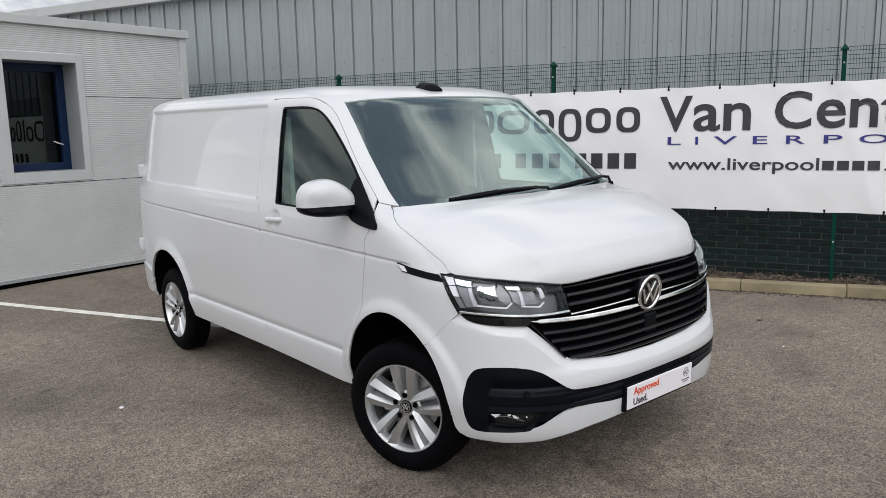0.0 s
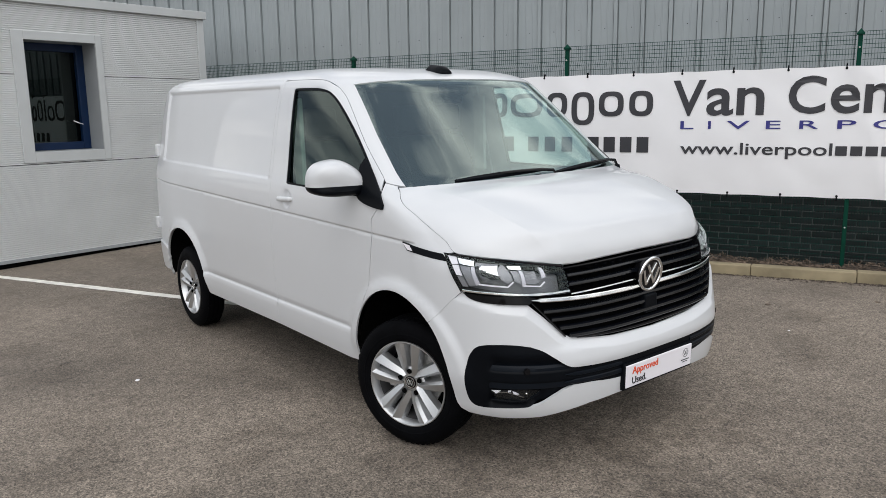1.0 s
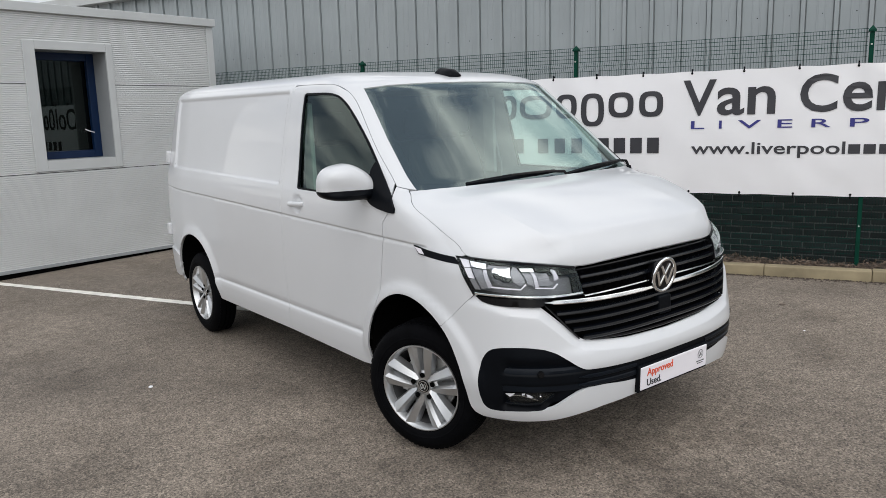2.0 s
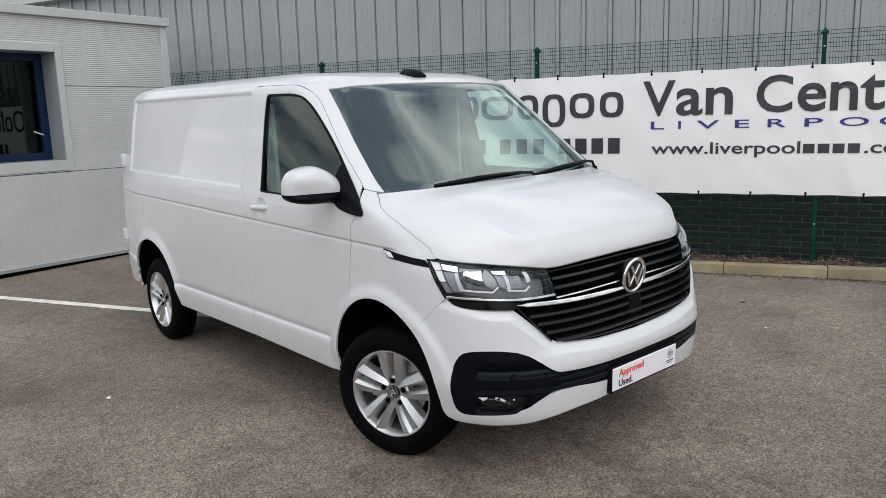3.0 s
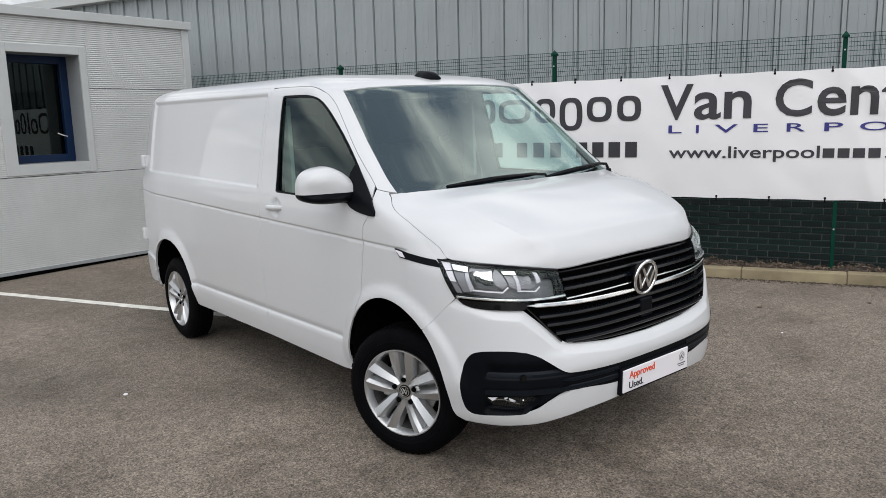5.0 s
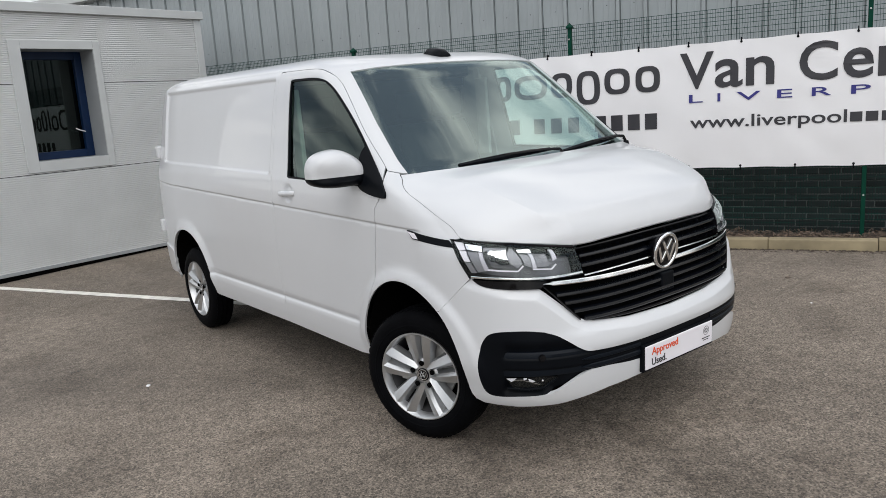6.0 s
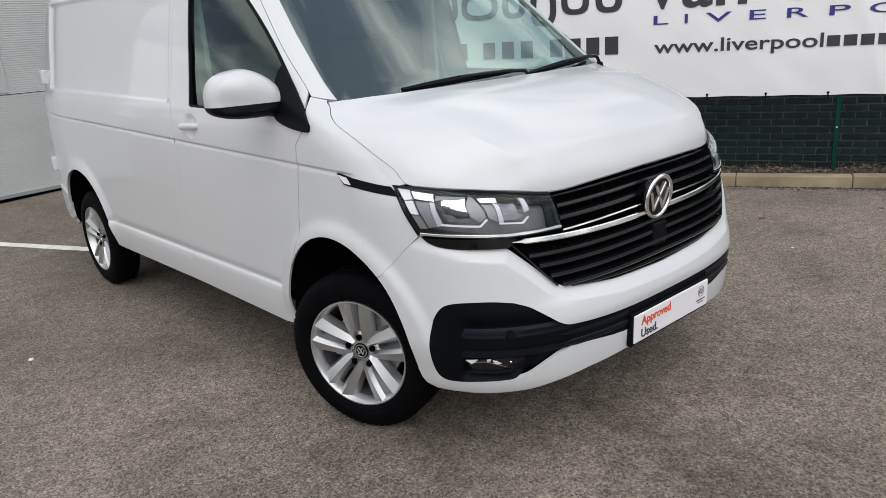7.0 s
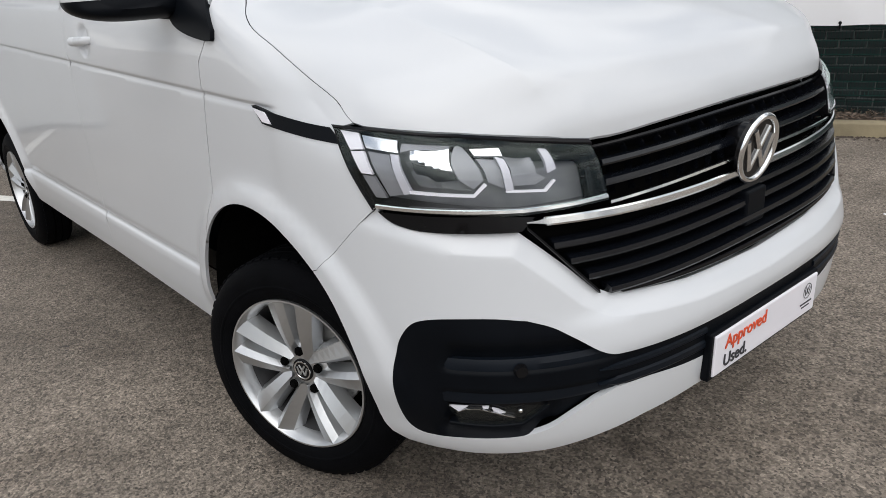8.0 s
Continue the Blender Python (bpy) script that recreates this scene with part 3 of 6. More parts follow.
def build_banner():
    b = thing("banner", FENCE, "white vinyl banner with dark lettering tied to the fence", "banner")
    nx, nz = 230, 40
    verts, faces = [], []
    for i in range(nx + 1):
        for j in range(nz + 1):
            x = BAN[0] + (BAN[1] - BAN[0]) * i / nx
            v = j / nz
            e = 0.003 * math.cos(2 * math.pi * (x - 0.34) / 0.5)
            z = BAN[2] - e * (1 - v) + (BAN[3] - BAN[2] + 2 * e * 0.5) * v
            verts.append((x, banner_y(x, z), z))
    for i in range(nx):
        for j in range(nz):
            a = i * (nz + 1) + j
            faces.append((a, a + nz + 1, a + nz + 2, a + 1))
    part("sheet", from_lists(verts, faces), M_BANNER, b, smooth=180)

    def drape(ob):
        me = ob.data
        t = ob.matrix_basis.translation
        for v in me.vertices:
            p = v.co + t
            v.co.y = v.co.y + banner_y(p.x, p.z) - 0.0055
        return ob

    def put(text, x0, x1, base, cap, material, bold=0.0, label=""):
        return drape(letters(text, x1 - x0, cap, material, b, Matrix.Translation((x0, 0, base)), label=label, bold=bold))

    put("V", -1.70, -1.372, 1.445, 0.365, M_INK, 0.0085, "dark grey capital on the banner")
    put("an", -1.362, -0.815, 1.445, 0.405, M_INK, 0.0085, "dark grey letters on the banner")
    put("C", -0.60, -0.275, 1.455, 0.36, M_INK, 0.0085, "dark grey capital on the banner")
    put("entre", -0.232, 0.98, 1.455, 0.40, M_INK, 0.0085, "dark grey letters on the banner")
    for ch, x0, x1 in (("L", -1.612, -1.478), ("I", -1.335, -1.308), ("V", -1.156, -0.936), ("E", -0.788, -0.654), ("R", -0.487, -0.320),
                       ("P", -0.159, 0.0), ("O", 0.14, 0.385), ("O", 0.47, 0.715), ("L", 0.82, 0.955)):
        put(ch, x0, x1, 1.30, 0.085, M_BLUEINK, 0.0008)
    put("www.liverpool", -1.602, -0.185, 1.045, 0.122, M_INK, 0.002)
    put(".co.uk", 0.36, 0.95, 1.045, 0.122, M_INK, 0.002)

    def bar(x0, z0, x1, z1):
        drape(part("plain_bar", boxes(((x0, -0.001, z0), (x1, 0.0, z1), 0)), M_INK, b))

    for i in range(4):
        bar(-0.16 + 0.128 * i, 1.045, -0.16 + 0.128 * i + 0.1, 1.135)
    # brand word and telephone number as plain shapes
    for x0, x1, z0, z1 in ((-4.95, -4.55, 1.435, 1.80), (-4.5, -4.22, 1.435, 1.71), (-4.16, -4.10, 1.435, 1.82), (-4.03, -3.80, 1.435, 1.82), (-3.76, -3.56, 1.435, 1.71), (-3.52, -3.13, 1.435, 1.70),
                           (-3.08, -2.84, 1.435, 1.70), (-2.79, -2.53, 1.345, 1.70), (-2.48, -2.21, 1.435, 1.70), (-2.15, -1.90, 1.435, 1.70)):
        if x1 - x0 < 0.1:
            bar(x0, z0, x1, z1)
        else:
            drape(part("plain_loop", ring_shape(x0, z0, x1, z1, 0, 0.062), M_INK, b))
    for i, x in enumerate((-4.2, -4.0, -3.8, -3.6, -3.3, -3.1, -2.9, -2.6, -2.42, -2.24, -2.06)):
        bar(x, 1.05, x + 0.125, 1.215)
    # eyelets and ties
    ties = bmesh.new()
    for i in range(14):
        x = 0.383 - 0.5 * (i - 2)
        if BAN[0] < x < BAN[1]:
            for z, s in ((BAN[3] - 0.018, 1), (BAN[2] + 0.018, -1)):
                y = banner_y(x, z)
                bmesh.ops.create_cone(ties, cap_ends=True, segments=10, radius1=0.012, radius2=0.009, depth=0.006, matrix=pose(x, y - 0.004, z, 90))
                box(ties, (x - 0.006, y - 0.008, z), (x + 0.006, 0.0, z + s * 0.045), 0.002, 1)
    tagged(part("cable_ties", ties, M_DARK, b, "black cable ties through eyelets"), kind="stuff")


# ---- portable cabin ----
def build_cabin():
    c = thing("cabin", CABIN, "silver ribbed-metal portable cabin with one window", "cabin")
    X0, X1, TOP = -1.9, 1.80, 3.06
    wx0, wx1, wz0, wz1 = -0.53, 0.322, 1.338, 2.645      # opening

    def ribbed(x0, x1, z0, z1):
        """A sheet with fine level ribs."""
        verts, faces = [], []
        n = max(1, round((z1 - z0) / 0.0245))
        st = (z1 - z0) / n
        for i in range(n):
            z = z0 + i * st
            for dz, y in ((0.0, 0.0), (st * 0.50, 0.0), (st * 0.56, 0.016), (st * 0.90, 0.016), (st * 0.98, 0.0)):
                verts += [(x0, y, z + dz), (x1, y, z + dz)]
        verts += [(x0, 0, z1), (x1, 0, z1)]
        for i in range(len(verts) // 2 - 1):
            faces.append((2 * i, 2 * i + 1, 2 * i + 3, 2 * i + 2))
        return from_lists(verts, faces)

    def sheet(x0, x1, z0, z1):
        part("wall_panel", ribbed(x0, x1, z0, z1), M_CABIN, c)

    fx0, fx1, fz0, fz1 = -0.665, 0.405, 1.21, 2.745    # frame outside
    rows = ((0.085, 1.19), (1.196, 2.243), (2.249, TOP))
    for z0, z1 in rows:
        if z1 <= fz0 or z0 >= fz1:
            sheet(X0, X1, z0, z1)
        else:
            sheet(X0, fx0, z0, z1)
            sheet(fx1, X1, z0, z1)
            if z0 < fz0:
                sheet(fx0, fx1, z0, fz0)
            if z1 > fz1:
                sheet(fx0, fx1, fz1, z1)
    part("seam_strips", boxes(((X0, 0.004, 1.188), (X1, 0.012, 1.198)), ((X0, 0.004, 2.241), (fx0, 0.012, 2.251)), ((fx1, 0.004, 2.241), (X1, 0.012, 2.251))), M_DARK, c, "dark seams between the wall panels")
    part("roof_fascia", boxes(((X0 - 0.1, -0.055, TOP), (1.925, 0.06, 3.165), 0.006)), M_TRIM, c, "pale grey roof edge trim")
    part("roof", boxes(((X0 - 0.1, 0.06, TOP + 0.02), (1.92, 2.5, 3.15))), M_TRIM, c)
    part("corner_trim", boxes(((X1 - 0.01, -0.018, 0.02), (1.895, 0.1, TOP), 0.006)), M_TRIM, c, "silver corner post trim")
    part("base_rail", boxes(((X0, -0.006, 0.045), (X1 - 0.01, 0.08, 0.087), 0.004)), M_REVEAL, c, "grey base rail")
    # the shade under the cabin is a solid black box
    part("skirt_shadow_gap", boxes(((X0, 0.03, -0.08), (1.85, 2.4, 0.078))), M_VOID, c, "black box standing in for the shade under the cabin")
    part("body", boxes(((X0, 0.62, 0.08), (1.88, 2.45, TOP))), M_CABIN, c)
    part("end_wall", boxes(((1.86, 0.1, 0.08), (1.885, 2.45, TOP))), M_CABIN, c)
    # window: flat surround, deep reveal, blue frame, dark pane
    w = new("window")
    w.parent = c
    part("surround", boxes(((fx0, -0.014, fz0), (wx0, 0.01, fz1), 0.003), ((wx1, -0.014, fz0), (fx1, 0.01, fz1), 0.003), ((wx0, -0.013, wz1), (wx1, 0.01, fz1), 0.003), ((wx0, -0.013, fz0), (wx1, 0.01, wz0), 0.003)), M_TRIM, w, "flat silver window surround")
    part("reveal", boxes(((wx0 - 0.012, 0.01, wz0 - 0.01), (wx0, 0.5, wz1 + 0.01)), ((wx1, 0.01, wz0 - 0.01), (wx1 + 0.012, 0.5, wz1 + 0.01)), ((wx0, 0.01, wz1), (wx1, 0.5, wz1 + 0.012)), ((wx0, 0.01, wz0 - 0.012), (wx1, 0.5, wz0))), M_REVEAL, w, "grey window reveal")
    t, d0, d1 = 0.095, 0.33, 0.40
    part("window_frame", boxes(((wx0, d0, wz0), (wx0 + t, d1, wz1), 0.006), ((wx1 - t, d0, wz0), (wx1, d1, wz1), 0.006), ((wx0 + t, d0, wz1 - t), (wx1 - t, d1, wz1), 0.006), ((wx0 + t, d0, wz0), (wx1 - t, d1, wz0 + t), 0.006)), M_BLUE, w, "dark blue window frame")
    mid, hw = (wx0 + wx1) / 2, (wx1 - wx0) / 2 - t + 0.012
    part("pane", boxes(((-hw, -0.003, wz0 + t - 0.01), (hw, 0.003, wz1 - t + 0.01))), M_CABGLASS, w, "dark reflecting glass, slightly ajar", m=pose(mid, 0.375, 0, 0, 0, 5.5))
    part("window_lever", tube([(wx1 - t - 0.11, 0.32, wz0 + 0.36), (wx1 - t - 0.06, 0.31, wz0 + 0.335), (wx1 - t + 0.01, 0.325, wz0 + 0.315)], 0.007, 6), M_PLATE, w, "small white window lever")
    # no room is built: a black board gives the darkness behind the pane
    part("room_behind", boxes(((wx0, 0.5, wz0), (wx1, 0.52, wz1))), M_VOID, w, "black board standing in for the unlit interior")


build_warehouse()
build_fence()
build_banner()
build_cabin()


# ---- the van's skin: plan outlines stacked from the sill to the roof ----
# height, half width, nose, where the nose curve meets the straight side, fullness, tail
LEVELS = [
    (0.26, 0.850, -0.770, -0.05, 3.12, 3.84), (0.3, 0.890, -0.840, -0.03, 3.12, 3.88), (0.36, 0.917, -0.868, -0.02, 3.12, 3.91),
    (0.45, 0.932, -0.880, -0.01, 3.12, 3.93), (0.55, 0.938, -0.884, 0, 3.12, 3.94), (0.66, 0.942, -0.858, 0, 3.22, 3.94),
    (0.78, 0.946, -0.835, 0, 3.22, 3.94), (0.9, 0.950, -0.810, 0, 3.17, 3.94), (0.975, 0.950, -0.789, 0, 3.17, 3.94),
    (1.015, 0.949, -0.747, 0, 3.17, 3.94), (1.05, 0.948, -0.675, 0.02, 3.25, 3.94), (1.1, 0.946, -0.572, 0.04, 3.35, 3.94),
    (1.16, 0.943, -0.435, 0.08, 3.75, 3.93), (1.22, 0.937, -0.290, 0.13, 3.90, 3.93), (1.28, 0.929, -0.145, 0.21, 3.60, 3.92),
    (1.326, 0.918, -0.045, 0.27, 3.25, 3.91), (1.4, 0.902, 0.045, 0.36, 3.00, 3.89), (1.6, 0.862, 0.277, 0.6, 3.00, 3.85),
    (1.8, 0.815, 0.508, 0.85, 3.00, 3.8), (1.87, 0.792, 0.592, 0.95, 3.00, 3.77), (1.905, 0.762, 0.670, 1.02, 3.00, 3.74),
    (1.935, 0.705, 0.790, 1.12, 3.00, 3.69), (1.96, 0.610, 0.980, 1.28, 3.00, 3.6), (1.978, 0.460, 1.280, 1.52, 3.00, 3.43),
    (1.988, 0.250, 1.680, 1.85, 3.00, 3.1), (1.992, 0.010, 2.100, 2.2, 3.00, 2.8),
]


def glide(xs, ys, at):
    """Monotone cubic through the nodes."""
    xs, ys = np.asarray(xs, float), np.asarray(ys, float)
    h = np.diff(xs)
    s = np.diff(ys) / h
    d = np.zeros(len(xs))
    for i in range(1, len(xs) - 1):
        if s[i - 1] * s[i] > 0:
            w1, w2 = 2 * h[i] + h[i - 1], h[i] + 2 * h[i - 1]
            d[i] = (w1 + w2) / (w1 / s[i - 1] + w2 / s[i])
    d[0], d[-1] = s[0], s[-1]
    k = np.clip(np.searchsorted(xs, at) - 1, 0, len(xs) - 2)
    t = (at - xs[k]) / h[k]
    return ((2 * t**3 - 3 * t**2 + 1) * ys[k] + (t**3 - 2 * t**2 + t) * h[k] * d[k] + (3 * t**2 - 2 * t**3) * ys[k + 1] + (t**3 - t**2) * h[k] * d[k + 1])


_lv = np.array(LEVELS)
_v = np.concatenate([[0], np.cumsum(np.hypot(np.diff(_lv[:, 0]), np.diff(_lv[:, 2])))])
VD = np.linspace(0, _v[-1], 1600)
ZD, WD, FD, CD, ND, RD = (glide(_v, _lv[:, i], VD) for i in range(6))
NOSE, TAIL, TAILR = 0.9, 0.5, 0.20


def v_of(z):
    return np.interp(z, ZD, VD)


def bump01(t):
    t = np.clip(t, 0, 1)
    return t * t * (3 - 2 * t)


def waist(y):
    """Height of the crease along the side."""
    return 1.098 + 0.0245 * np.clip(y, -1, 4)


def low_line(y):
    """Height of the crease above the sill."""
    y = np.clip(y, 0, 3.6)
    return 0.548 - 0.006 * y


REC = (1.385, 3.50, 1.275, 0.021, 1.865, 0.012)


def bonnet_lip(ax):
    """Height of the bonnet's front edge."""
    return np.interp(ax, (0.0, 0.285, 0.5, 0.6, 0.706, 0.80, 0.86), (1.004, 1.002, 0.999, 1.013, 1.0295, 1.044, 1.055))


def relief(x, y, z):
    """How far the pressings stand out of the plain skin: arches, sill, waist crease, panel recess."""
    side = bump01((np.abs(x) - 0.70) / 0.12) * bump01((y + 0.75) / 0.2)
    d = np.zeros_like(z)
    for yc in (-0.03, 3.02):
        r = np.hypot(y - yc, z - 0.40)
        d = d + side * 0.020 * bump01((0.50 - r) / 0.05) * bump01((z - 0.36) / 0.16)
    rear = bump01((y - 0.42) / 0.06)
    d = d + 0.007 * bump01((low_line(y) - z) / 0.018) * rear * bump01((z - 0.2) / 0.1) * side - 0.009 * np.exp(-(((z - low_line(y)) / 0.006) ** 2)) * rear * side
    w = waist(y)
    d = d + (-0.005 * bump01((w - z) / 0.007) * bump01((z - 0.70) / 0.30) - 0.0055 * np.exp(-(((z - w + 0.006) / 0.005) ** 2))) * side * bump01((y + 0.2) / 0.06)
    y0, y1, z0, k0, z1, k1 = REC
    rec = bump01((y - y0) / 0.03) * bump01((y1 - y) / 0.022) * bump01((z - (z0 + k0 * y)) / 0.018) * bump01((z1 + k1 * y - z) / 0.014)
    gutter = np.exp(-(((z - 1.902 - 0.018 * (y - 0.8)) / 0.006) ** 2)) * bump01((y - 1.36) / 0.05) * bump01((3.62 - y) / 0.1)
    cup = bump01((0.056 - np.hypot(y - 1.123, z - 1.203)) / 0.014) * side
    # the bonnet's dome, rising steeply behind its front edge
    ax = np.abs(x)
    rise = np.clip((z - bonnet_lip(ax)) / 0.1, 0, 1)
    d = d + 0.068 * np.clip(1 - (ax / 0.9) ** 6, 0, 1) * (1 - (1 - rise) ** 3) * bump01((0.05 - y) / 0.35)
    return d - 0.015 * rec - 0.006 * gutter - 0.012 * cup


def skin(U, V, off=0.0, side=-1, pressed=True):
    """Points of the skin; U runs round from the nose's middle to the tail's, V up from the sill."""
    U, V = np.asarray(U, float), np.asarray(V, float)

    def plain(U, V):
        z, w, f, c, n, r = (np.interp(V, VD, q) for q in (ZD, WD, FD, CD, ND, RD))
        a = c - f
        q0 = NOSE * math.pi / 2
        phi = np.clip(U / NOSE, 0, math.pi / 2)
        s, k = np.sin(phi), np.cos(phi)
        rad = (s**n + k**n) ** (-1 / n)
        x, y = w * rad * s, c - a * rad * k
        end = r - TAILR
        yy = np.clip(c + U - q0, c, np.maximum(end, c))
        y = np.where(U > q0, yy, y)
        psi = np.clip((U - q0 - (end - c)) / TAIL, 0, math.pi / 2)
        s2, k2 = np.sin(psi), np.cos(psi)
        rad2 = (s2**3 + k2**3) ** (-1 / 3)
        tail = U > q0 + (end - c)
        x = np.where(tail, w * rad2 * k2, np.where(U > q0, w, x))
        y = np.where(tail, end + TAILR * rad2 * s2, y)
        x = x - 0.085 * np.clip((y - 3.2) / 0.7, 0, 1.2) ** 1.5 * (x / np.maximum(w, 1e-6))
        z = z + 0.018 * np.clip(y - 0.8, 0, 3) * bump01((z - 1.45) / 0.4)
        return np.stack([x, y, z], -1)

    p = plain(U, V)
    e = 2e-3
    du = plain(U + e, V) - plain(np.maximum(U - e, 0), V)
    dv = plain(U, np.minimum(V + e, VD[-1])) - plain(U, np.maximum(V - e, 0))
    nrm = np.cross(du, dv)
    nrm /= np.maximum(np.linalg.norm(nrm, axis=-1, keepdims=True), 1e-9)
    o = off + (relief(p[..., 0], p[..., 1], p[..., 2]) if pressed else 0.0)
    p = p + nrm * np.asarray(o)[..., None]
    p[..., 0] *= side
    return p


def at_side(y, z):
    """(U, V) of the place on the side with that y and z."""
    y = y - 0.015 * float(bump01((-0.28 - y) / 0.1) * bump01((z - 0.85) / 0.05) * bump01((1.09 - z) / 0.04))
    v = v_of(z)
    z, w, f, c, n, r = (np.interp(v, VD, q) for q in (ZD, WD, FD, CD, ND, RD))
    if y >= c:
        return NOSE * math.pi / 2 + y - c, v
    k = (c - y) / (c - f)
    s = (1 - min(k, 0.9999) ** n) ** (1 / n)
    return NOSE * math.atan2(s, k), v


def at_front(x, z):
    """(U, V) of the place on the nose with that x and z."""
    v = v_of(z)
    z, w, f, c, n, r = (np.interp(v, VD, q) for q in (ZD, WD, FD, CD, ND, RD))
    s = min(abs(x) / w, 0.9999)
    k = (1 - s**n) ** (1 / n)
    return NOSE * math.atan2(s, k), v


def side_pt(y, z):
    return ("s", y, z)


def front_pt(x, z):
    return ("f", x, z)


def outline(points, step):
    """Corners given on the side or the nose, joined along the skin, as a closed loop of (U, V)."""
    raw = [at_side(p[1], p[2]) if p[0] == "s" else at_front(p[1], p[2]) if p[0] == "f" else (p[1], p[2]) for p in points]
    loop = []
    for i, p in enumerate(points):
        q, a, b = points[(i + 1) % len(points)], raw[i], raw[(i + 1) % len(points)]
        n = max(1, math.ceil(math.hypot(a[0] - b[0], a[1] - b[1]) / step))
        for k in range(n):
            t = k / n
            if p[0] == q[0] and p[0] != "u":
                c = (p[1] + (q[1] - p[1]) * t, p[2] + (q[2] - p[2]) * t)
                loop.append(at_side(*c) if p[0] == "s" else at_front(*c))
            else:
                loop.append((a[0] + (b[0] - a[0]) * t, a[1] + (b[1] - a[1]) * t))
    return np.array(loop)


def along(points, step):
    """An open run along the skin through the points, as (U, V)."""
    out = []
    raw = [at_side(p[1], p[2]) if p[0] == "s" else at_front(p[1], p[2]) if p[0] == "f" else (p[1], p[2]) for p in points]
    for p, q, a, b in zip(points, points[1:], raw, raw[1:]):
        n = max(1, math.ceil(math.hypot(a[0] - b[0], a[1] - b[1]) / step))
        for k in range(n):
            t = k / n
            if p[0] == q[0] and p[0] != "u":
                c = (p[1] + (q[1] - p[1]) * t, p[2] + (q[2] - p[2]) * t)
                out.append(at_side(*c) if p[0] == "s" else at_front(*c))
            else:
                out.append((a[0] + (b[0] - a[0]) * t, a[1] + (b[1] - a[1]) * t))
    out.append(b)
    return np.array(out)


def shrink(points, d):
    """A loop on the side, drawn in by d."""
    p = np.array([q[1:] for q in points], float)
    a, b = p - np.roll(p, 1, 0), np.roll(p, -1, 0) - p
    na, nb = (np.stack([v[:, 1], -v[:, 0]], 1) / np.maximum(np.linalg.norm(v, axis=1, keepdims=True), 1e-9) for v in (a, b))
    area = np.sum(p[:, 0] * np.roll(p[:, 1], -1) - np.roll(p[:, 0], -1) * p[:, 1])
    n = (na + nb) / np.maximum(1 + np.sum(na * nb, 1, keepdims=True), 0.35)
    p = p - n * d * (1 if area > 0 else -1)
    return [("s", *q) for q in p]


def inside(pts, loop):
    x, y = pts[:, 0][:, None], pts[:, 1][:, None]
    x1, y1 = loop[:, 0][None], loop[:, 1][None]
    x2, y2 = np.roll(loop[:, 0], -1)[None], np.roll(loop[:, 1], -1)[None]
    hit = ((y1 > y) != (y2 > y)) & (x < (x2 - x1) * (y - y1) / np.where(y2 == y1, 1e-12, y2 - y1) + x1)
    return hit.sum(1) % 2 == 1


def curve(points, n=6):
    """A smooth run through points of one kind (Catmull-Rom)."""
    kind = points[0][0]
    p = [np.array(q[1:], float) for q in points]
    p = [2 * p[0] - p[1], *p, 2 * p[-1] - p[-2]]
    out = []
    for i in range(1, len(p) - 2):
        for k in range(n):
            t = k / n
            out.append((kind, *(0.5 * (2 * p[i] + (p[i + 1] - p[i - 1]) * t + (2 * p[i - 1] - 5 * p[i] + 4 * p[i + 1] - p[i + 2]) * t * t + (3 * p[i] - p[i - 1] - 3 * p[i + 1] + p[i + 2]) * t**3))))
    out.append((kind, *p[-2]))
    return out


